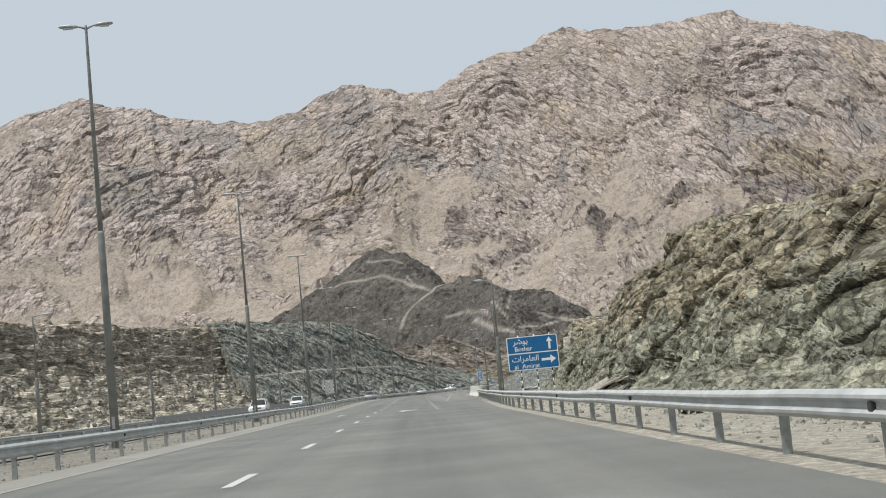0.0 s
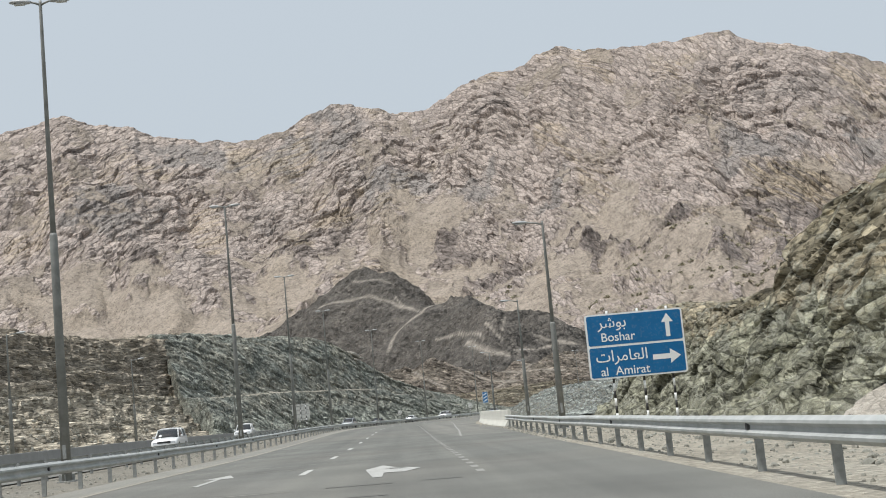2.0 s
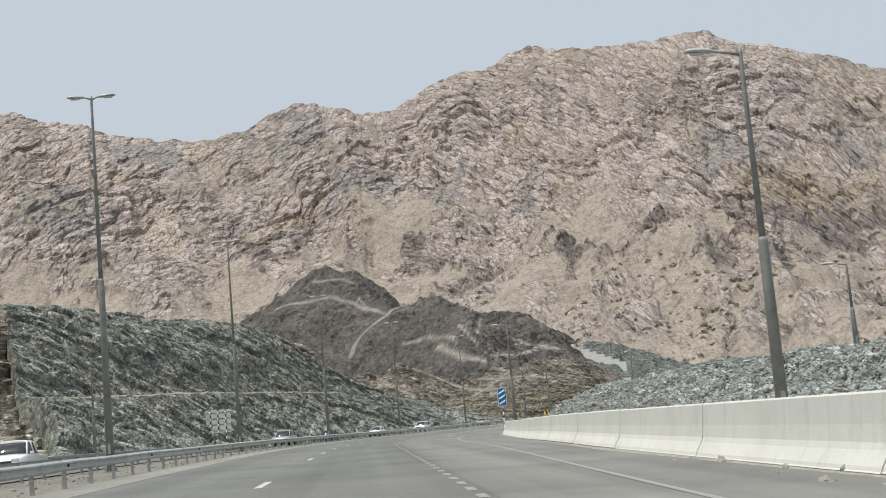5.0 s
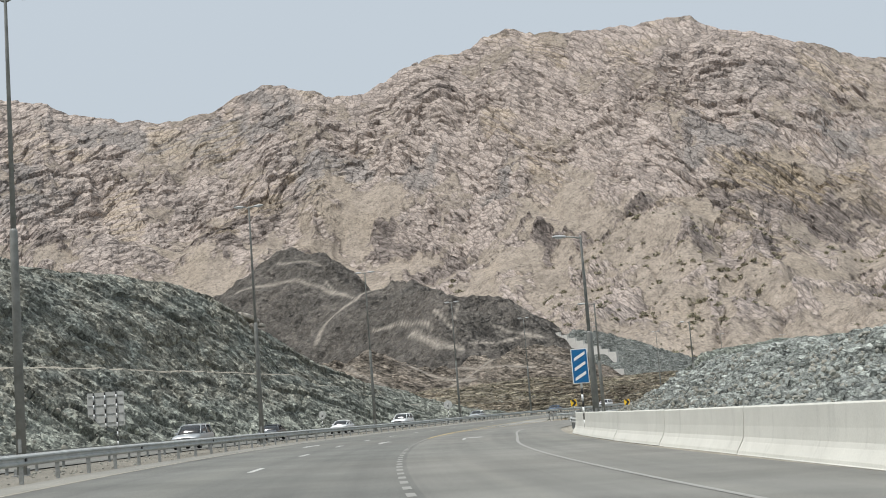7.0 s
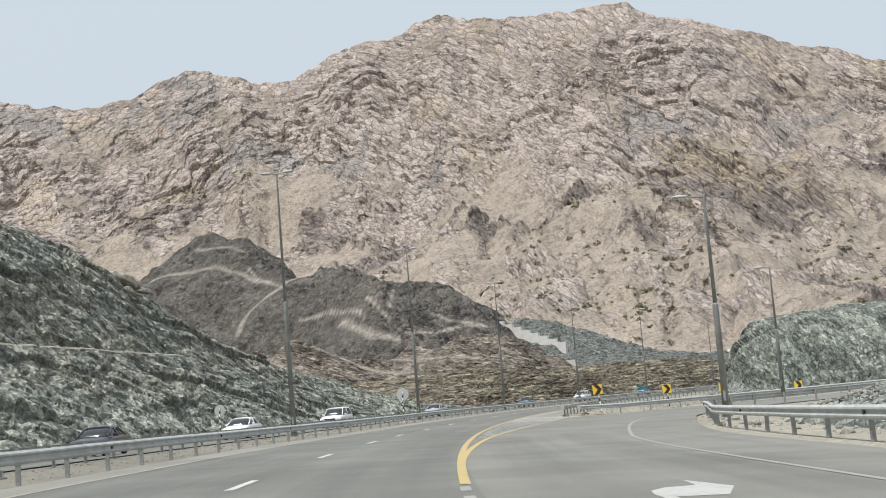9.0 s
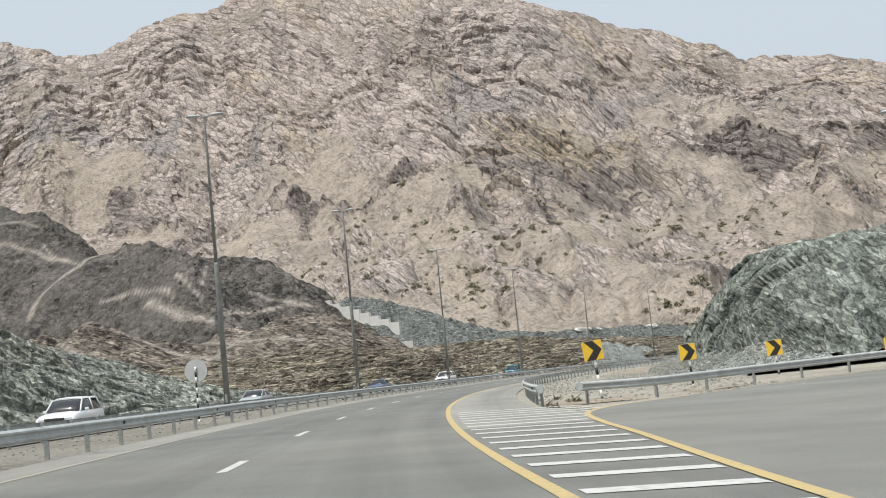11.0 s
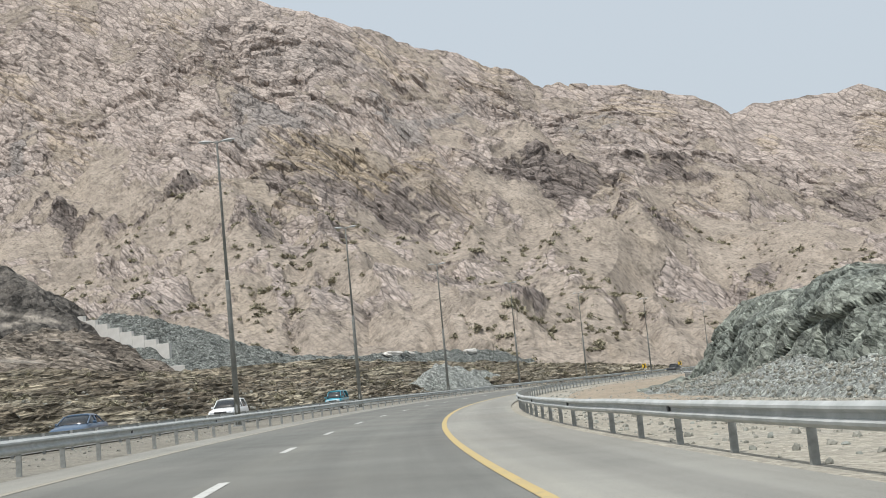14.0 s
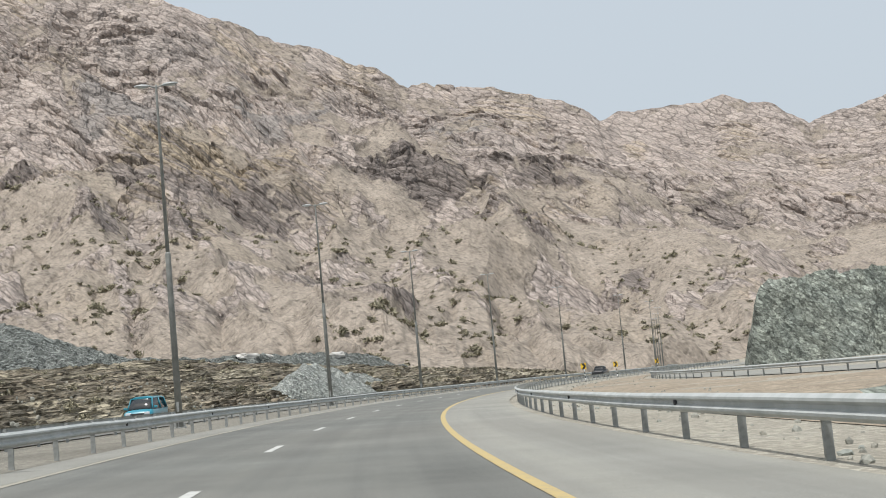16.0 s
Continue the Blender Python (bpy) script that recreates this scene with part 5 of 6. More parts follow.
def end_piece(parent, s, d, face, toward):
    """The flared buffer at a rail's end."""
    bm = bmesh.new()
    ring = [(-0.02, 0.0), (0.10, 0.04), (0.14, 0.16), (0.10, 0.28), (-0.02, 0.32), (-0.12, 0.28), (-0.16, 0.16), (-0.12, 0.04)]
    rows = []
    for y, k in ((0.0, 0.55), (0.18, 0.95), (0.34, 1.0), (0.42, 0.8)):
        rows.append([bm.verts.new((face * x * k, -toward * y, (z - 0.16) * (0.9 + 0.1 * k) + 0.16)) for x, z in ring])
    for a, b in zip(rows, rows[1:]):
        for q in range(8):
            bm.faces.new((a[q], a[(q + 1) % 8], b[(q + 1) % 8], b[q]))
    bm.faces.new(rows[-1])
    bmesh.ops.recalc_face_normals(bm, faces=bm.faces[:])
    ob = part("end_terminal", bm, M_STEEL, parent, "flared galvanised end piece")
    ob.matrix_world = spot(s, d, 0.43)


def guard_rail(points, face, label, spacing=3.4, n=None, last_post=1e9, first_end=False):
    """A steel rail along (s, d) points: a beam, and posts behind it."""
    p = np.asarray(points, float)
    root = tagged(new("guard_rail"), label, "guard rail", "roadside guard rails")
    length = np.concatenate([[0], np.cumsum(np.hypot(*np.diff(p, axis=0).T))])
    steps = max(int(length[-1] / 2.5), 20)
    q = np.linspace(0, length[-1], steps)
    rows = np.stack([np.interp(q, length, p[:, 0]), np.interp(q, length, p[:, 1])], 1)
    way = np.gradient(rows, axis=0)
    way = way / np.linalg.norm(way, axis=1)[:, None]
    nrm = np.stack([-way[:, 1], way[:, 0]], 1)
    sec = np.array(beam_section(face) + beam_section(face)[:1])
    sag = 0.012 * fbm(rows[:, 0] / 6, rows[:, 1] / 6, seed=2, octaves=2)
    S = rows[None, :, 0] + sec[:, None, 0] * nrm[None, :, 0]
    D = rows[None, :, 1] + sec[:, None, 0] * nrm[None, :, 1]
    beam = new("beam", grid_mesh("beam", at(S, D, 0.42 + sec[:, None, 1] + sag[None, :]), M_STEEL, False, False))
    beam.parent = root
    for k, t in enumerate(np.arange(0.4, length[-1], spacing)):
        s, d = np.interp(t, length, p[:, 0]), np.interp(t, length, p[:, 1])
        if k > 298 or s > last_post:
            break
        i = min(int(np.searchsorted(q, t)), steps - 1)
        turn = math.degrees(math.atan2(way[i, 1], way[i, 0]))
        off = -face * 0.09
        post = new("post", POST)
        post.parent = root
        lean = 1.2 * math.sin(k * 7.3)
        post.matrix_world = spot(s + off * nrm[i, 0], d + off * nrm[i, 1], 0, turn) @ pose(0, 0, 0, lean, 0.8 * math.cos(k * 3.1), 0)
    if first_end:
        end_piece(root, p[0, 0], p[0, 1], face, 1)
    return root


def along(s0, s1, fn, step=3.0):
    s = np.arange(s0, s1 + 0.01, step)
    return np.stack([s, fn(s)], 1)


RAIL_L = lambda s: edge_left(s) - 1.75
guard_rail(along(-60, 900, RAIL_L), 1, "long galvanised steel guard rail along the median", last_post=900)
guard_rail(along(-60, 900, lambda s: np.full(len(s), -13.3)), -1, "galvanised steel guard rail on the far side of the median")
guard_rail(along(-60, 131, lambda s: np.interp(s, [-60, 15, 60, 88, 104, 131], [4.62, 4.62, 4.66, 5.28, 5.85, 6.4])), -1, "galvanised steel guard rail before the green cliff")
guard_rail(glide([(244, 9.75), (262, 9.85), (280, 10.3), (287, 11.1), (296, 12.2), (305, 13.1), (312, 15.2), (317, 18.6), (322, 23.5), (327, 30), (331, 38)], 70), -1, "curved galvanised guard rail on the outside of the slip road")
guard_rail(np.concatenate([glide([(332.4, 4.72), (336, 4.75), (344, 4.85)], 8)[:-1], along(345, 800, lambda s: np.interp(s, [345, 360, 900], [4.86, 4.95, 5.0]))]), -1, "galvanised steel guard rail starting at the gore", first_end=True)
guard_rail(glide([(331.6, 6.0), (333, 8.2), (336.5, 11.4), (341, 15.8), (346, 22), (350.5, 30), (353, 38)], 40), 1, "curved galvanised guard rail beside the slip road", first_end=True)
guard_rail(glide(LOOP, 80), -1, "galvanised guard rail round the loop road")
guard_rail(along(-60, 136, lambda s: np.full(len(s), -27.2)), 1, "galvanised steel guard rail beyond the far carriageway")


# ---- concrete barriers ----
def barrier_section(h=1.04):
    return [(-0.02, -0.02), (0.0, 0.0), (0.02, 0.06), (0.08, 0.16), (0.14, 0.26), (0.18, 0.36), (0.215, 0.6), (0.24, h - 0.03), (0.27, h), (0.40, h), (0.43, h - 0.03), (0.48, 0.3), (0.62, -0.02)]


def concrete_barrier(points, label, piece, gap, section, material, mirror=False):
    """Cast lengths of barrier, end to end, with a narrow joint between."""
    p = np.asarray(points, float)
    length = np.concatenate([[0], np.cumsum(np.hypot(*np.diff(p, axis=0).T))])
    root = tagged(new("concrete_barrier"), label, "barrier")
    sec = np.array(section)
    if mirror:
        sec = sec * [-1, 1]
        sec = sec[::-1]
    sec = np.vstack([sec, sec[:1]])
    t = 0.0
    while t < length[-1] - 1:
        q = np.linspace(t + gap / 2, min(t + piece, length[-1]) - gap / 2, 6)
        s, d = np.interp(q, length, p[:, 0]), np.interp(q, length, p[:, 1])
        lift = 0.012 * math.sin(t * 3.7)
        pts = at(s[None, :] + 0 * sec[:, :1], d[None, :] + sec[:, :1], sec[:, 1:] + lift)
        me = grid_mesh("barrier_length", pts, material, False, not mirror)
        bm = bmesh.new()
        bm.from_mesh(me)
        bmesh.ops.remove_doubles(bm, verts=bm.verts[:], dist=0.0005)
        bmesh.ops.holes_fill(bm, edges=[e for e in bm.edges if e.is_boundary], sides=0)
        bmesh.ops.recalc_face_normals(bm, faces=bm.faces[:])
        bm.to_mesh(me)
        bm.free()
        ob = new("barrier_length", me)
        ob.parent = root
        t += piece
    return root


concrete_barrier(glide([(131.5, 6.45), (140, 6.4), (160, 6.75), (180, 7.6), (204, 8.75), (216, 9.15), (232, 9.2), (250.3, 9.25)], 90), "pale cast-concrete barrier with streaks and open joints", 9.9, 0.07, barrier_section(), M_CONCRETE)
concrete_barrier(along(136, 262, lambda s: np.full(len(s), -27.0)), "plain grey concrete parapet of the far carriageway", 12.0, 0.04, barrier_section(1.02), M_WALL, True)


# ---- lamp posts ----
def lamp_head(parent, y, side, z):
    """A flat lantern at the end of an arm."""
    bm = bmesh.new()
    rows = []
    for k, (x, w, t) in enumerate([(0.0, 0.06, 0.05), (0.11, 0.12, 0.09), (0.36, 0.17, 0.11), (0.62, 0.15, 0.08), (0.74, 0.07, 0.04)]):
        c = Vector((side * (y + x), 0, z + 0.10 * (y + x) / 2))
        rows.append([bm.verts.new(c + Vector((0, w * math.cos(a), t * math.sin(a) * (1.0 if math.sin(a) > 0 else 0.55)))) for a in [2 * math.pi * i / 10 for i in range(10)]])
    for a, b in zip(rows, rows[1:]):
        for i in range(10):
            f = bm.faces.new((a[i], a[(i + 1) % 10], b[(i + 1) % 10], b[i]))
            f.smooth = True
    bm.faces.new(rows[0][::-1])
    bm.faces.new(rows[-1])
    bmesh.ops.recalc_face_normals(bm, faces=bm.faces[:])
    head = part("lantern", bm, M_LAMP, parent, "pale grey lantern")
    bm = bmesh.new()
    box(bm, side * (y + 0.40), 0, z + 0.10 * (y + 0.40) / 2 - 0.065, 0.36, 0.21, 0.03, 0.01)
    part("lens", bm, M_GLASSLENS, head)


def lamp_post(height, arms, reach, label, group):
    root = tagged(new("street_lamp"), label, "street lamp", group)
    half = height * 0.5
    bm = bmesh.new()
    tube(bm, [((0, 0, 0.0), 0.17), ((0, 0, half), 0.135), ((0, 0, half + 0.05), 0.135), ((0, 0, half + 0.12), 0.10)], 12)
    part("lower_pole", bm, M_POLE, root)
    bm = bmesh.new()
    tube(bm, [((0, 0, half - 0.3), 0.10), ((0, 0, height - 0.05), 0.055), ((0, 0, height + 0.06), 0.05)], 10)
    part("upper_pole", bm, M_POLE, root)
    bm = bmesh.new()
    box(bm, 0, 0, 0.015, 0.55, 0.55, 0.06, 0.01)
    for a in (0, 90, 180, 270):
        box(bm, 0.19 * math.cos(radians(a)), 0.19 * math.sin(radians(a)), 0.14, 0.16 if a % 180 == 0 else 0.02, 0.02 if a % 180 == 0 else 0.16, 0.22, 0.004)
    part("base_plate", bm, M_POST, root)
    bm = bmesh.new()
    box(bm, 0, -0.16, 1.0, 0.12, 0.03, 0.45, 0.01)
    part("access_door", bm, M_POST, root)
    for side in arms:
        bm = bmesh.new()
        tube(bm, [((0, 0, height - 0.1), 0.045), ((side * reach * 0.4, 0, height - 0.02), 0.04), ((side * reach, 0, height + 0.06), 0.035)], 8)
        part("arm", bm, M_POLE, root)
        lamp_head(root, reach - 0.1, side, height)
    return root


twin = lamp_post(16.5, (-1, 1), 0.42, "tall grey twin-arm street lamp in the median", "median street lamps")
LAMP_S = [49.3, 92.1, 136.1, 181.5, 225.3, 269.7, 313.5, 356.9, 399.3, 441.8, 484.3, 527.0, 569.2, 611.5, 654.0] + [696.5 + 42.5 * k for k in range(6)]
LAMP_D = [-11.18, -11.24, -11.0, -11.16, -11.31, -11.14, -11.16, -11.03, -11.11, -11.0, -11.12, -10.95] + [-11.14] * 9
twin.matrix_world = spot(LAMP_S[0], LAMP_D[0], -0.05)
for s, d in zip(LAMP_S[1:], LAMP_D[1:]):
    copy_thing(twin, spot(s, d, -0.05))
single = lamp_post(10.2, (-1,), 0.85, "grey single-arm street lamp beside the road", "single-arm street lamps")
single.matrix_world = spot(111.4, 7.73, -0.05)
for s, d, turn in [(157.5, 10.5, 0), (248.7, 10.47, 0), (294.2, 12.75, 15), (340.0, 21.6, 40), (104, -30, 180), (148.5, -30, 180), (193.5, -30, 180), (248, -30, 180)]:
    copy_thing(single, spot(s, d, 0.25 if d > 20 else -0.05, turn))
low = lamp_post(5.6, (-1,), 0.9, "short single-arm lamp behind the rubble bank", "single-arm street lamps")
low.matrix_world = spot(200.4, 29.1, 2.9, 0)


# ---- signs ----
def striped_post(parent, x, y, z0, z1, r=0.045, band=0.28):
    """A round post in bands of black and white, each band a piece."""
    post = new("post")
    post.parent = parent
    z, k = z0, 0
    while z < z1 - 0.02:
        bm = bmesh.new()
        tube(bm, [((x, y, z), r), ((x, y, min(z + band, z1)), r)], 10)
        part("band", bm, M_BLACK if k % 2 else M_SIGNWHITE, post)
        z, k = z + band, k + 1
    return post


def rounded(w, h, r, n=5):
    out = []
    for cx, cz, a0 in ((w / 2 - r, h / 2 - r, 0), (-w / 2 + r, h / 2 - r, 90), (-w / 2 + r, -h / 2 + r, 180), (w / 2 - r, -h / 2 + r, 270)):
        for k in range(n + 1):
            a = radians(a0 + 90 * k / n)
            out.append((cx + r * math.cos(a), cz + r * math.sin(a)))
    return out


UPRIGHT = Matrix.Rotation(math.pi / 2, 4, "X")     # turns a plate in x, y to face -Y


def plate(name, outline, y0, y1, material, parent, label="", x=0.0, z=0.0):
    bm = bmesh.new()
    slab(bm, outline, -y1, -y0)
    bm.transform(Matrix.Translation((x, 0, z)) @ UPRIGHT)
    bmesh.ops.recalc_face_normals(bm, faces=bm.faces[:])
    return part(name, bm, material, parent, label)


def lettering(text, size, x, z, y, parent, material, align="LEFT", name="lettering"):
    c = bpy.data.curves.new(name, "FONT")
    c.body, c.size, c.align_x, c.extrude, c.offset = text, size, align, 0.003, 0.003
    tmp = bpy.data.objects.new(name, c)
    scene.collection.objects.link(tmp)
    bpy.context.view_layer.update()
    me = bpy.data.meshes.new_from_object(tmp.evaluated_get(bpy.context.evaluated_depsgraph_get()))
    bpy.data.objects.remove(tmp)
    me.materials.clear()
    me.materials.append(material)
    me.transform(Matrix.Translation((x, y, z)) @ UPRIGHT)
    ob = new(name, me)
    ob.parent = parent
    return ob


def sign_arrow(parent, x, z, y, size, turn):
    out = [(-0.09, -0.5), (0.09, -0.5), (0.09, 0.12), (0.26, 0.12), (0, 0.5), (-0.26, 0.12), (-0.09, 0.12)]
    a = radians(turn)
    out = [(size * (p * math.cos(a) - q * math.sin(a)), size * (p * math.sin(a) + q * math.cos(a))) for p, q in out]
    return plate("arrow", out, y, y + 0.004, M_SIGNWHITE, parent, x=x, z=z)


def direction_sign():
    root = tagged(new("direction_sign"), "blue road sign with white arrows and place names on striped posts", "road sign")
    w, h, zc = 4.0, 2.62, 3.3
    panel = plate("panel", rounded(w, h, 0.12), -0.03, 0.03, M_SIGNBACK, root, z=zc)
    plate("border", rounded(w - 0.01, h - 0.01, 0.12), -0.036, -0.031, M_SIGNWHITE, panel, "white border", z=zc)
    plate("upper_face", rounded(w - 0.14, h / 2 - 0.11, 0.08), -0.042, -0.037, M_BLUE, panel, "blue upper half", z=zc + h / 4 - 0.01)
    plate("lower_face", rounded(w - 0.14, h / 2 - 0.11, 0.08), -0.042, -0.037, M_BLUE, panel, "blue lower half", z=zc - h / 4 + 0.01)
    y = -0.046
    lettering("Boshar", 0.50, -1.42, zc + 0.19, y, root, M_SIGNWHITE)
    lettering("\uFEAE\uFEB7\uFEEE\uFE91", 0.62, -1.50, zc + 0.74, y, root, M_SIGNWHITE)
    lettering("al  Amirat", 0.50, -1.55, zc - 1.18, y, root, M_SIGNWHITE)
    lettering("\uFE95\uFE8D\uFEAE\uFEE3\uFE8E\uFECC\uFEDF\uFE8D", 0.62, -1.70, zc - 0.62, y, root, M_SIGNWHITE)
    sign_arrow(root, 1.35, zc + 0.66, -0.047, 0.95, 0)
    sign_arrow(root, 1.2, zc - 0.60, -0.047, 1.15, -90)
    for x in (-1.05, 0.2, 1.4):
        striped_post(root, x, 0.08, -0.3, zc + h / 2 + 0.12, 0.05, 0.30)
    for z in (zc - 0.8, zc + 0.8):
        bm = bmesh.new()
        box(bm, 0, 0.045, z, 3.6, 0.04, 0.06, 0.005)
        part("brace", bm, M_POST, root)
    root.matrix_world = spot(100.2, 9.65, 0.0, -1.5)


direction_sign()


def stripe_sign():
    root = tagged(new("countdown_sign"), "narrow blue sign with three slanting white bars on a striped post", "road sign")
    w, h, zc = 0.80, 1.66, 3.25
    panel = plate("panel", rounded(w, h, 0.05), -0.02, 0.02, M_SIGNBACK, root, z=zc)
    plate("border", rounded(w - 0.01, h - 0.01, 0.05), -0.026, -0.021, M_SIGNWHITE, panel, "white border", z=zc)
    plate("face", rounded(w - 0.08, h - 0.08, 0.04), -0.032, -0.027, M_BLUE, panel, "blue face", z=zc)
    for k in (-1, 0, 1):
        plate("bar", [(-0.27, -0.21), (0.27, 0.10), (0.27, 0.25), (-0.27, -0.06)], -0.038, -0.033, M_SIGNWHITE, root, z=zc + 0.47 * k - 0.02)
    striped_post(root, 0, 0.07, -0.2, zc + 0.6, 0.05, 0.30)
    root.matrix_world = spot(243.6, 9.45, 0.0, -4)


stripe_sign()


def back_sign():
    """A big panel seen from behind, ribs across it."""
    root = tagged(new("sign_from_behind"), "grey back of a large road sign on three striped posts", "road sign")
    w, h, zc = 3.7, 3.1, 3.75
    panel = plate("panel", rounded(w, h, 0.1), -0.02, 0.02, M_SIGNBACK, root, z=zc)
    for z in (-1.2, -0.4, 0.4, 1.2):
        bm = bmesh.new()
        box(bm, 0, -0.05, zc + z, w - 0.2, 0.05, 0.06, 0.005)
        part("rib", bm, M_POST, panel)
    for x in (-1.15, 0, 1.15):
        striped_post(root, x, -0.12, -0.4, zc + h / 2, 0.06, 0.42)
    root.matrix_world = spot(295, -32.0, 0.3, 8)


back_sign()


def round_sign(s, d, z, r, label):
    root = tagged(new("round_sign"), label, "road sign", "round signs seen from behind")
    n = 28
    plate("disc", [(r * math.cos(2 * math.pi * k / n), r * math.sin(2 * math.pi * k / n)) for k in range(n)], -0.02, 0.015, M_SIGNBACK, root, "pale grey disc", z=z)
    for dz in (0.12, -0.12):
        bm = bmesh.new()
        box(bm, 0, -0.05, z + dz, 0.20, 0.05, 0.05, 0.006)
        part("bracket", bm, M_POST, root)
    striped_post(root, 0, -0.08, -0.2, z + 0.2, 0.045, 0.26)
    root.matrix_world = spot(s, d, 0.0, 4)


round_sign(349.6, -28.2, 2.45, 0.52, "grey back of a round sign beyond the far carriageway")
round_sign(351.7, -11.3, 2.45, 0.58, "grey back of a round sign in the median")


def chevron_sign():
    root = tagged(new("chevron_sign"), "yellow sign with a black chevron on a striped post", "road sign", "chevron signs on the bend")
    w = 0.78
    panel = plate("panel", rounded(w, w, 0.05), -0.015, 0.015, M_SIGNBACK, root, z=1.95)
    plate("face", rounded(w - 0.02, w - 0.02, 0.05), -0.022, -0.016, M_CHEVRON, panel, "yellow face", z=1.95)
    plate("chevron", [(-0.30, 0.375), (0.06, 0.375), (0.35, 0.0), (0.06, -0.375), (-0.30, -0.375), (0.03, 0.0)], -0.028, -0.023, M_BLACK, root, "black chevron", z=1.95)
    striped_post(root, 0, 0.06, -0.4, 1.95, 0.05, 0.28)
    return root


chev = chevron_sign()
chev.matrix_world = spot(337.7, 7.42, -0.1, 12) @ pose(0, 0, 0, 0, -5, 0)
for s, d, z, turn in [(348.9, 12.73, -0.45, 18), (353, 17.6, -0.65, 24), (356.3, 24.3, -1.1, 32), (585, 5.9, 0, 22), (615, 6.0, 0, 24), (650, 6.3, 0, 26)]:
    copy_thing(chev, spot(s, d, z, turn) @ pose(0, 0, 0, 0, -3, 0))


# ---- stepped pale wall below the mountain ----
def stepped_wall():
    root = tagged(new("stepped_wall"), "whitish stone wall stepping down the spoil slope", "wall")
    n = 9
    for k in range(n):
        u = (k + 0.5) / n
        bm = bmesh.new()
        box(bm, 0, 0, 0, 4.75, 1.4, 5.4, 0.06)
        ob = part("wall_step", bm, M_WHITEROCK, root)
        ob.matrix_world = Matrix.Translation((81 + 29 * u, 806 - 29 * u, 31.3 - 15.5 * u)) @ Matrix.Rotation(radians(-47), 4, "Z")
    bm = bmesh.new()
    box(bm, 0, 0, 0, 12, 3, 5, 0.1)
    ob = part("wall_block", bm, M_WHITEROCK, root)
    ob.matrix_world = Matrix.Translation((95.5, 722, 7.6)) @ Matrix.Rotation(radians(-10), 4, "Z")


stepped_wall()


# ---- vehicles ----
def hull(bm, rows):
    """A body skinned over cross-sections of (y, half-width, points (x fraction, z))."""
    rings = []
    for y, pts in rows:
        rings.append([bm.verts.new((x, y, z)) for x, z in pts])
    n = len(rings[0])
    for a, b in zip(rings, rings[1:]):
        for k in range(n - 1):
            f = bm.faces.new((a[k], a[k + 1], b[k + 1], b[k]))
            f.smooth = True
    bm.faces.new(rings[0])
    bm.faces.new(rings[-1][::-1])
    bmesh.ops.recalc_face_normals(bm, faces=bm.faces[:])
    return bm


def body_ring(w, z0, z1, crown=0.04):
    """One side round to the other: sill, flank, shoulder, top."""
    half = [(0.86 * w, z0), (0.98 * w, z0 + 0.12), (1.0 * w, z0 + 0.55 * (z1 - z0)), (0.97 * w, z1 - 0.06), (0.86 * w, z1), (0.4 * w, z1 + crown)]
    return [(-x, z) for x, z in half] + [(x, z) for x, z in half[::-1]]


def glass_ring(w_low, w_top, z0, z1):
    half = [(w_low, z0), (0.5 * (w_low + w_top), 0.5 * (z0 + z1)), (w_top, z1 - 0.06), (w_top - 0.1, z1), (w_top * 0.4, z1 + 0.02)]
    return [(-x, z) for x, z in half] + [(x, z) for x, z in half[::-1]]


SHAPES = {
    # deck heights along the length, then the cabin: foot and roof along it, roof height
    "saloon": dict(deck=[(-2.28, 0.55), (-2.18, 0.70), (-1.9, 0.80), (-1.3, 0.90), (-0.95, 0.95), (1.35, 0.99), (1.95, 0.97), (2.15, 0.90), (2.25, 0.66)], cabin=(-1.12, -0.12, 0.80, 1.72), roof=1.44, w=0.89, wheel=0.32, axles=(-1.38, 1.36)),
    "suv": dict(deck=[(-2.4, 0.66), (-2.3, 0.88), (-2.0, 0.98), (-1.3, 1.06), (-1.0, 1.1), (2.1, 1.14), (2.3, 1.05), (2.42, 0.8)], cabin=(-1.2, -0.38, 1.8, 2.28), roof=1.76, w=0.96, wheel=0.38, axles=(-1.45, 1.45)),
    "pickup": dict(deck=[(-2.6, 0.75), (-2.45, 1.0), (-1.5, 1.08), (-1.2, 1.12), (0.8, 1.14), (0.85, 1.02), (2.55, 1.02), (2.62, 0.8)], cabin=(-1.25, -0.6, 0.55, 0.78), roof=1.78, w=0.92, wheel=0.38, axles=(-1.6, 1.55)),
    "van": dict(deck=[(-1.9, 0.7), (-1.8, 0.95), (-1.25, 1.05), (1.7, 1.1), (1.9, 0.85)], cabin=(-1.35, -0.85, 1.55, 1.85), roof=1.8, w=0.84, wheel=0.31, axles=(-1.2, 1.2)),
}


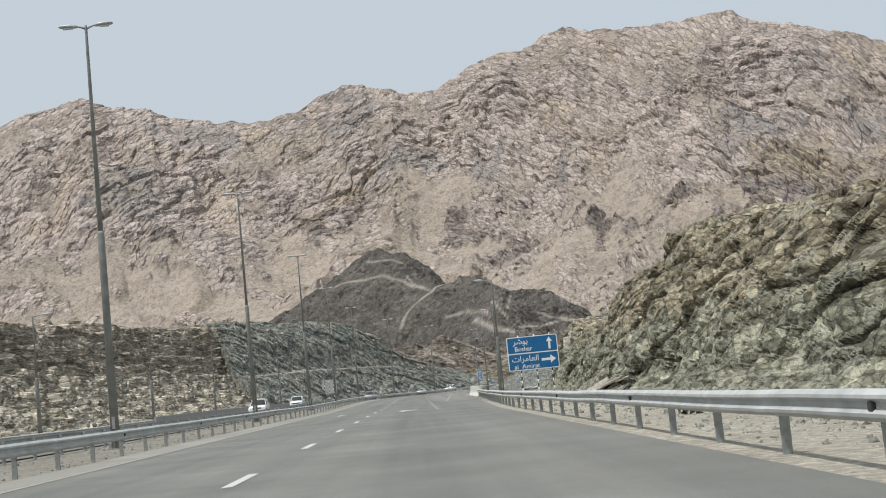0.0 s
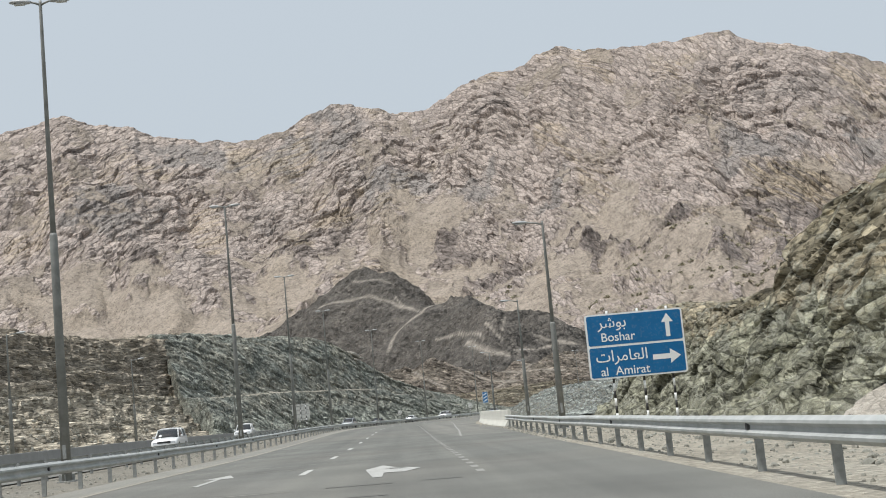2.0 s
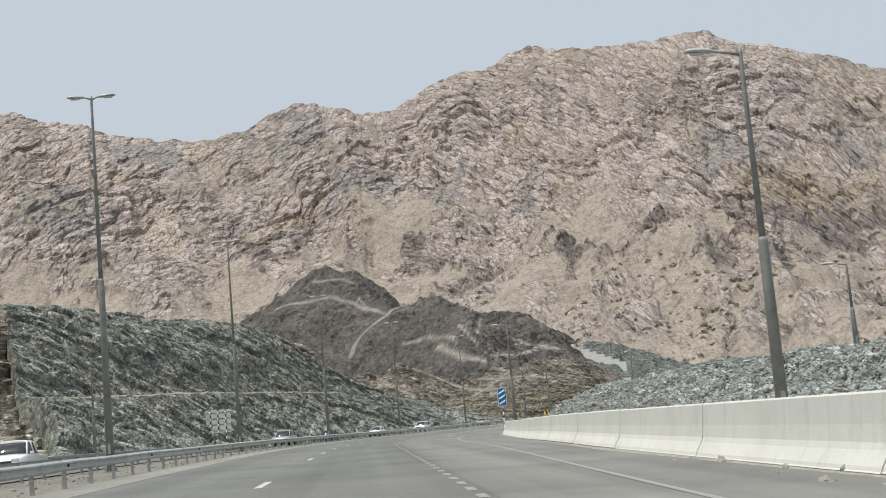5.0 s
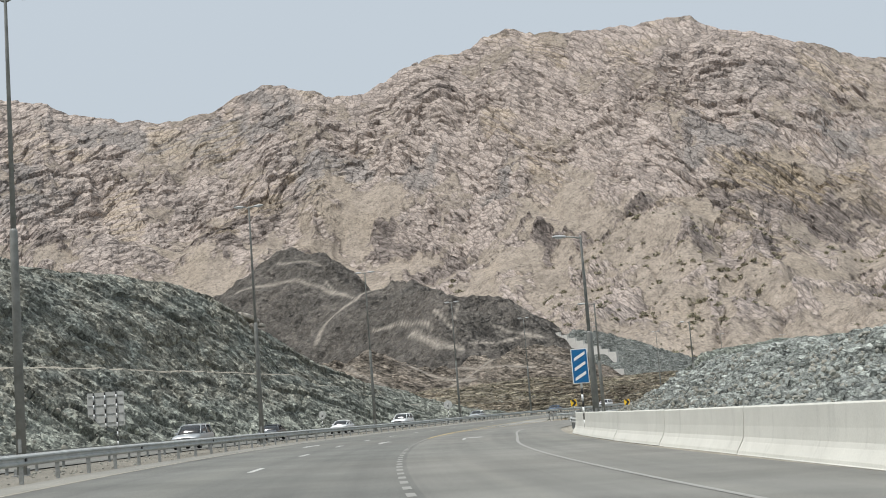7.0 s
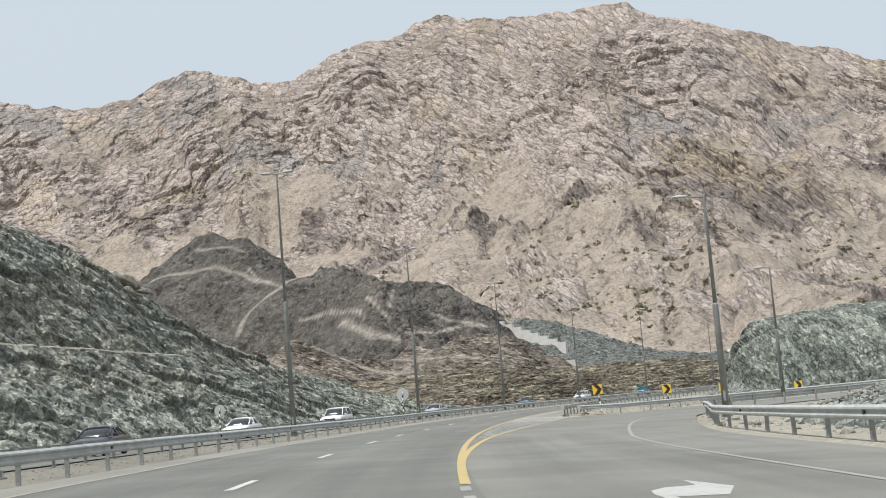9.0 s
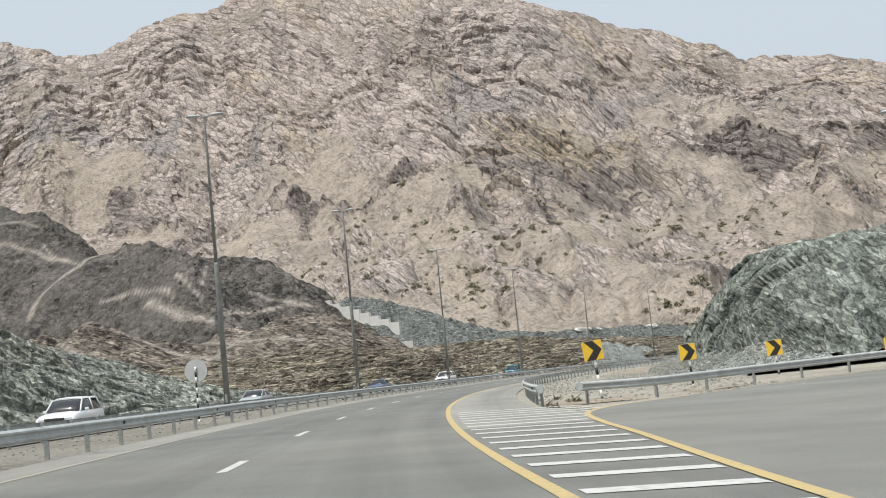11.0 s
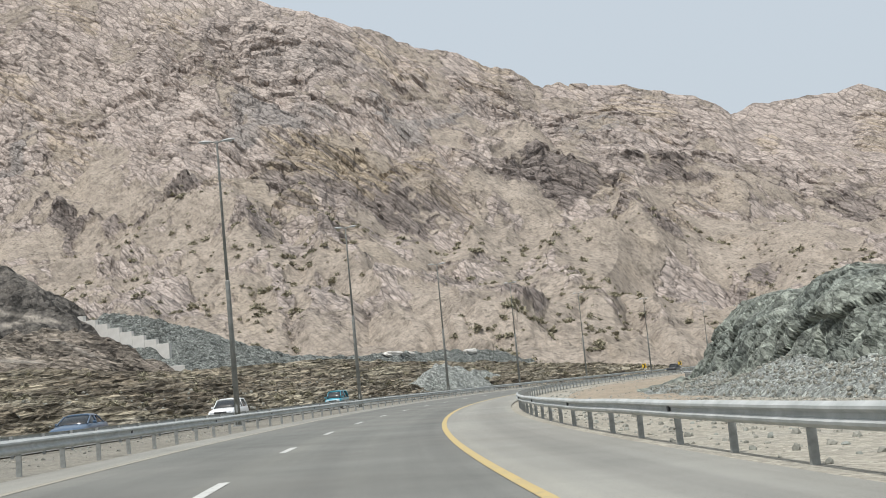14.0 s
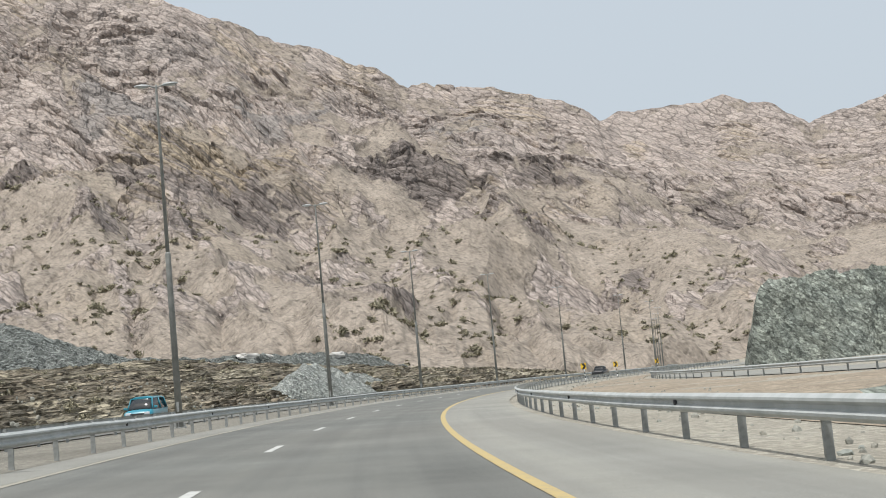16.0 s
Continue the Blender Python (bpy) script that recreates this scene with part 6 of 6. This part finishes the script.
def car(kind, paint, label):
    """A car whose front looks along -Y."""
    sh = SHAPES[kind]
    w = sh["w"]
    root = tagged(new("car"), label, "car", "oncoming cars")
    bm = bmesh.new()
    rows = []
    for i, (y, z) in enumerate(sh["deck"]):
        ww = w * (0.86 if i in (0, len(sh["deck"]) - 1) else 1.0)
        rows.append((y, body_ring(ww, 0.30, z)))
    hull(bm, rows)
    body = part("body", bm, paint, root)
    y0, y1, y2, y3 = sh["cabin"]
    base = 0.93 if kind == "saloon" else 1.08
    bm = bmesh.new()
    hull(bm, [(y0, glass_ring(w * 0.86, w * 0.8, base - 0.05, base + 0.03)), (y1, glass_ring(w * 0.93, w * 0.74, base - 0.05, sh["roof"] - 0.05)), (y2, glass_ring(w * 0.93, w * 0.74, base - 0.05, sh["roof"] - 0.06)), (y3, glass_ring(w * 0.86, w * 0.78, base - 0.05, base + 0.05))])
    part("glazing", bm, M_GLASS, root, "dark tinted glass")
    bm = bmesh.new()
    hull(bm, [(y1 - 0.06, glass_ring(w * 0.76, w * 0.72, sh["roof"] - 0.11, sh["roof"] - 0.03)), (y1 + 0.3, glass_ring(w * 0.77, w * 0.73, sh["roof"] - 0.10, sh["roof"] + 0.01)), (y2, glass_ring(w * 0.77, w * 0.73, sh["roof"] - 0.10, sh["roof"])), (y2 + 0.08, glass_ring(w * 0.75, w * 0.7, sh["roof"] - 0.13, sh["roof"] - 0.05))])
    part("roof", bm, paint, root)
    for x in (-1, 1):
        for a, b in (((x * w * 0.90, y0 + 0.06, base), (x * w * 0.76, y1, sh["roof"] - 0.08)), ((x * w * 0.95, 0.5 * (y1 + y2), base - 0.02), (x * w * 0.77, 0.5 * (y1 + y2), sh["roof"] - 0.08)), ((x * w * 0.92, y3 - 0.06, base), (x * w * 0.76, y2, sh["roof"] - 0.08))):
            bm = bmesh.new()
            tube(bm, [(a, 0.045), (b, 0.04)], 6)
            part("pillar", bm, paint, root)
        bm = bmesh.new()
        box(bm, x * w * 0.66, sh["deck"][0][0] + 0.07, sh["deck"][1][1] - 0.12, 0.36, 0.12, 0.15, 0.03)
        part("headlight", bm, M_LIGHT, root, "clear headlight")
        bm = bmesh.new()
        box(bm, x * (w + 0.09), y1 - 0.30, base + 0.08, 0.2, 0.1, 0.14, 0.03)
        part("mirror", bm, paint, root)
        for y in sh["axles"]:
            r = sh["wheel"]
            bm = bmesh.new()
            tube(bm, [((x * (w - 0.22), y, r), r * 0.96), ((x * (w - 0.19), y, r), r), ((x * (w - 0.03), y, r), r), ((x * (w + 0.005), y, r), r * 0.94)], 20)
            tyre = part("wheel", bm, M_RUBBER, root, "black tyre")
            bm = bmesh.new()
            tube(bm, [((x * (w - 0.05), y, r), r * 0.66), ((x * (w + 0.012), y, r), r * 0.62)], 14)
            part("rim", bm, M_RIM, tyre)
    bm = bmesh.new()
    box(bm, 0, sh["deck"][0][0] + 0.03, 0.62 if kind == "saloon" else 0.78, w * 1.0, 0.10, 0.14, 0.02)
    part("grille", bm, M_TRIM, root, "black grille")
    bm = bmesh.new()
    box(bm, 0, sh["deck"][0][0] + 0.04, 0.40, w * 1.6, 0.14, 0.16, 0.03)
    part("bumper", bm, M_TRIM, root)
    bm = bmesh.new()
    box(bm, 0, sh["deck"][0][0] - 0.02, 0.47, 0.5, 0.02, 0.11, 0.005)
    part("number_plate", bm, M_SIGNWHITE, root, "blank plate")
    return root


def car_paint(name, color, metal=0.0):
    s = Shader(name, 0.3, metal, color, 0.5)
    s.color(s.mix(s.ramp(s.noise(1.5, 6, 0.7), [(0.5, 0.0), (0.8, 0.35)]), color, tuple(0.7 * a + 0.3 * b for a, b in zip(color, (0.35, 0.3, 0.24)))))
    s.b.inputs["Coat Weight"].default_value = 0.5
    return s.m


P_WHITE = car_paint("white_car_paint", (0.72, 0.73, 0.73))
P_SILVER = car_paint("silver_car_paint", (0.40, 0.42, 0.43), 0.3)
P_BLACK = car_paint("black_car_paint", (0.018, 0.019, 0.021))
P_TEAL = car_paint("teal_car_paint", (0.02, 0.22, 0.30))
P_NAVY = car_paint("dark_blue_car_paint", (0.05, 0.09, 0.15))
for kind, paint, label, s, d in [
        ("suv", P_WHITE, "white sport-utility car on the far carriageway", 146, -17.6), ("pickup", P_WHITE, "white double-cab pickup on the far carriageway", 190, -17.4),
        ("suv", P_SILVER, "silver sport-utility car on the far carriageway", 275, -17.5), ("saloon", P_BLACK, "black saloon car on the far carriageway", 298, -17.6),
        ("saloon", P_WHITE, "white saloon car on the far carriageway", 324, -17.5), ("saloon", P_SILVER, "silver saloon car on the far carriageway", 389, -17.4),
        ("suv", P_WHITE, "white sport-utility car in the outer far lane", 351, -17.5), ("saloon", P_NAVY, "dark blue saloon car on the far carriageway", 434, -17.5),
        ("suv", P_WHITE, "white sport-utility car in the bend", 465, -17.5), ("van", P_TEAL, "small teal van on the far carriageway", 501, -17.5)]:
    car(kind, paint, label).matrix_world = spot(s, d, 0.0, 0)
truck = car("pickup", P_BLACK, "dark pickup seen on the road round the bend")
truck.matrix_world = spot(635, -0.3, 0.01, 180)


# ---- loose rock and bushes ----
def boulder_bm(size, seed, flat=0.6):
    bm = bmesh.new()
    bmesh.ops.create_icosphere(bm, subdivisions=4, radius=1.0)
    for v in bm.verts:
        p = v.co.copy()
        k = 1 + 0.35 * noise.noise(p * 1.3 + Vector((seed, 0, 0))) + 0.16 * noise.noise(p * 3.5 + Vector((0, seed, 0))) + 0.09 * noise.noise(p * 8 + Vector((0, 0, seed)))
        q = Vector((round(p.x * 2.5) / 2.5, round(p.y * 2.5) / 2.5, round(p.z * 2.5) / 2.5)) * 0.35 + p * 0.65
        v.co = Vector((q.x * k * size[0], q.y * k * size[1], q.z * k * size[2]))
    return bm


def flat_slab_bm(length, width, thick):
    """A flat broken slab: an uneven outline with split edges."""
    n = 9
    out = []
    for k in range(n):
        a = 2 * math.pi * (k + random.uniform(-0.3, 0.3)) / n
        out.append((0.5 * length * math.cos(a) * random.uniform(0.8, 1.1), 0.5 * width * math.sin(a) * random.uniform(0.75, 1.1)))
    bm = slab(bmesh.new(), out, -thick / 2, thick / 2)
    bmesh.ops.bevel(bm, geom=bm.edges[:], offset=thick * 0.16, segments=1, affect="EDGES")
    for v in bm.verts:
        v.co.z += 0.05 * length * noise.noise(Vector((v.co.x * 1.7 / length, v.co.y * 2, thick * 9)))
    return bm


def pale_slabs():
    """Pale slabs: one standing out of the cliff's end, and a fallen heap at its foot."""
    for s, d, z, size, rot, label in [(128.5, 16.2, 3.3, (3.6, 1.9, 0.9), (62, 78, 14), "pale grey slab standing out of the cliff"), (130.8, 17.0, 5.2, (2.0, 1.3, 0.5), (20, 24, 20), "pale grey slab capping the cliff's end")]:
        ob = part("rock_slab", flat_slab_bm(*size), M_PALEROCK)
        tagged(ob, label, "rock")
        ob.matrix_world = spot(s, d, z) @ pose(0, 0, 0, *rot)
    for s, d, z, size in [(373.5, -49.6, 19.0, (5.0, 3.0, 0.7)), (376.5, -50.0, 18.7, (4.0, 2.6, 0.6)), (371.5, -48.0, 17.2, (3.0, 1.8, 0.6)), (379.5, -50.2, 18.2, (2.6, 1.8, 0.5))]:
        ob = part("rock_slab", flat_slab_bm(*size), M_PALEROCK)
        tagged(ob, "whitish slab lying on the crest of the rock cutting", "rock", "pale slabs on the cutting")
        ob.matrix_world = spot(s, d, z) @ pose(0, 0, 0, random.uniform(-6, 6), random.uniform(8, 24), random.uniform(60, 120))
    for k in range(22):
        a = random.uniform(0.9, 1.9)
        ob = part("rock_slab", flat_slab_bm(a, a * random.uniform(0.5, 0.8), random.uniform(0.07, 0.16)), M_PALEROCK)
        tagged(ob, "flat pale slab in a heap below the cliff", "rock", "heap of fallen slabs")
        u = random.random()
        ob.matrix_world = spot(80 + random.uniform(-1.4, 1.4), 10.9 + 2.1 * u, 0.06 + 0.85 * u * random.uniform(0.3, 1.0), 0) @ pose(0, 0, 0, random.uniform(-14, 14), random.uniform(-32, -12), random.uniform(-40, 40))


pale_slabs()
for x, y, z, size in [(170, 735.5, 8.6, (4.2, 1.4, 1.0)), (178, 742, 8.4, (2.2, 1.2, 0.9)), (211, 766, 8.2, (3.4, 1.3, 1.1))]:
    heap = part("spoil_heap", boulder_bm(size, x, 1), M_WHITEROCK)
    tagged(heap, "small whitish heap tipped on the crest of the berm", "heap", "white heaps on the berm")
    heap.matrix_world = Matrix.Translation((x, y, z)) @ Matrix.Rotation(0.5, 4, "Z")


def scatter_stones():
    """Loose stones over verges and the feet of the slopes, one mesh."""
    base = bmesh.new()
    bmesh.ops.create_icosphere(base, subdivisions=1, radius=1.0)
    V = np.array([v.co for v in base.verts])
    F = np.array([[v.index for v in f.verts] for f in base.faces])
    base.free()
    rng = np.random.default_rng(4)
    spots = []
    for s0, s1, d0, d1, n, lo, hi in [(5, 150, 5.2, 13.5, 5500, 0.015, 0.09), (8, 130, 5.0, 8.5, 5000, 0.01, 0.04), (5, 150, 10.5, 13.4, 900, 0.05, 0.2), (155, 300, 10.6, 13, 500, 0.03, 0.16), (332, 440, 5.1, 14.5, 4500, 0.015, 0.09), (350, 455, 10.0, 16.0, 3000, 0.02, 0.10),
                                      (-10, 440, -12.8, -8.6, 3000, 0.015, 0.07), (60, 300, -42, -28.5, 1500, 0.06, 0.3), (440, 600, 6, 14, 700, 0.03, 0.12), (430, 600, -60, -28, 600, 0.06, 0.28)]:
        for _ in range(n):
            s, d = rng.uniform(s0, s1), rng.uniform(d0, d1)
            spots.append((s, d, lo + (hi - lo) * rng.random() ** 3))
    for s0, s1, fn, v0, v1, n, hi in [(150, 284, rubble_profile, 0.06, 0.62, 7000, 0.085), (358, 450, talus_profile, 0.05, 0.95, 4500, 0.07)]:
        for _ in range(n):
            s = rng.uniform(s0, s1)
            pd, pz = fn(np.array([s]), np.array([rng.uniform(v0, v1)]))
            spots.append((s, float(pd[0]), 0.025 + hi * rng.random() ** 2.5, float(pz[0]) + 0.1))
    verts, faces = [], []
    for k, (s, d, r, *lift) in enumerate(spots):
        z = -0.05
        if d < -28.5:
            dd = np.linspace(0, 1, 60)
            pd, pz = left_profile(np.full(60, s), dd, s < 252)
            z = float(np.interp(-d, -pd, pz)) if s < 470 else 0.02
            if s >= 470:
                pd, pz = tan_profile(np.full(60, s), dd)
                z = float(np.interp(-d, -pd, pz))
        p = at(s, d, lift[0] - float(crossfall(s, d)) if lift else z)
        m = np.array(Euler(rng.uniform(0, 6.28, 3)).to_matrix())
        q = V * (0.75 + 0.5 * rng.random((len(V), 1))) @ (m * r * rng.uniform(0.6, 1.3, (1, 3)))
        verts.append(q + p + [0, 0, 0.25 * r])
        faces.append(F + len(V) * k)
    me = bpy.data.meshes.new("loose_stones")
    me.from_pydata(np.concatenate(verts).tolist(), [], np.concatenate(faces).tolist())
    me.materials.append(M_STONES)
    tagged(new("loose_stones", me), "loose grey and tan stones on the verges", "stones", kind="stuff")


M_STONES = Shader("mixed_loose_stone", 0.92, spec=0.15)
_isl = M_STONES.n.new("ShaderNodeNewGeometry").outputs["Random Per Island"]
M_STONES.color(M_STONES.mix(1.0, M_STONES.ramp(_isl, [(0.0, (0.20, 0.20, 0.175)), (0.4, (0.28, 0.276, 0.242)), (0.7, (0.34, 0.323, 0.276)), (1.0, (0.265, 0.28, 0.255))]), M_STONES.ramp(M_STONES.noise(14, 5, 0.7), [(0.3, 0.7), (0.7, 1.2)]), "MULTIPLY"))
M_STONES = M_STONES.m
scatter_stones()


def scatter_bushes():
    """Low desert bushes on the fans below the mountain: each a tuft of many small leaf clumps."""
    rng = np.random.default_rng(9)
    verts, faces = [], []

    def tuft(p, r):
        for _ in range(30):
            a, e = rng.uniform(0, 2 * math.pi), rng.random() ** 0.7
            c = p + np.array([math.cos(a) * e * r, math.sin(a) * e * r, r * 0.75 * rng.random() * math.sqrt(max(0, 1 - e * e)) + 0.12 * r])
            q = rng.normal(0, 1, (4, 3)) * r * 0.25
            n = len(verts)
            verts.extend((c + q).tolist())
            faces.extend([(n, n + 1, n + 2), (n, n + 2, n + 3), (n + 1, n + 2, n + 3)])

    az = rng.uniform(-8, 44, 2600)
    f = np.array(FOOT)
    rf = np.interp(az, f[:, 0], f[:, 1])
    r = rf + 30 + 520 * rng.random(2600) ** 1.3
    keep = vnoise(az / 3.0, r / 60, seed=77) > -0.15
    z, x, y, _, _ = mountain_height(az, r, RIDGE, FOOT, 20)
    for i in np.nonzero(keep)[0]:
        tuft(np.array([x[i], y[i], z[i] - 3.2]), 0.9 + 2.6 * rng.random() ** 2.2)
    for _ in range(260):
        s, d = rng.uniform(450, 760), rng.uniform(-88, -30)
        pd, pz = tan_profile(np.full(60, s), np.linspace(0, 1, 60))
        tuft(at(s, d, float(np.interp(-d, -pd, pz)) - 0.1), rng.uniform(0.25, 0.8))
    for s, d, rr in [(12, 7.4, 0.3), (31, 7.0, 0.35), (52, 8.0, 0.3), (336, 6.2, 0.25), (341, 5.9, 0.2), (118, 9.5, 0.4), (390, -10.4, 0.25), (330.8, 5.0, 0.22)]:
        tuft(at(s, d, -0.05), rr)
    me = bpy.data.meshes.new("desert_bushes")
    me.from_pydata(verts, [], faces)
    me.materials.append(M_BUSH)
    tagged(new("desert_bushes", me), "sparse dry bushes on the stony slopes", "bushes", kind="stuff")


scatter_bushes()


# ---- reflectors on the rails ----
def reflectors():
    for rail in [o for o in scene.objects if o.name.split(".")[0] == "guard_rail"]:
        posts = [c for c in rail.children if c.name.split(".")[0] == "post"]
        for k, p in enumerate(posts[1::4][:60]):
            bm = bmesh.new()
            box(bm, 0, 0, 0, 0.05, 0.10, 0.09, 0.01)
            ob = part("reflector", bm, M_TRIM, rail)
            side = 0.13 if "median" in rail["label"] and "far" not in rail["label"] else -0.13
            ob.matrix_world = p.matrix_world @ Matrix.Translation((side, 0, 0.58))


bpy.context.view_layer.update()
reflectors()
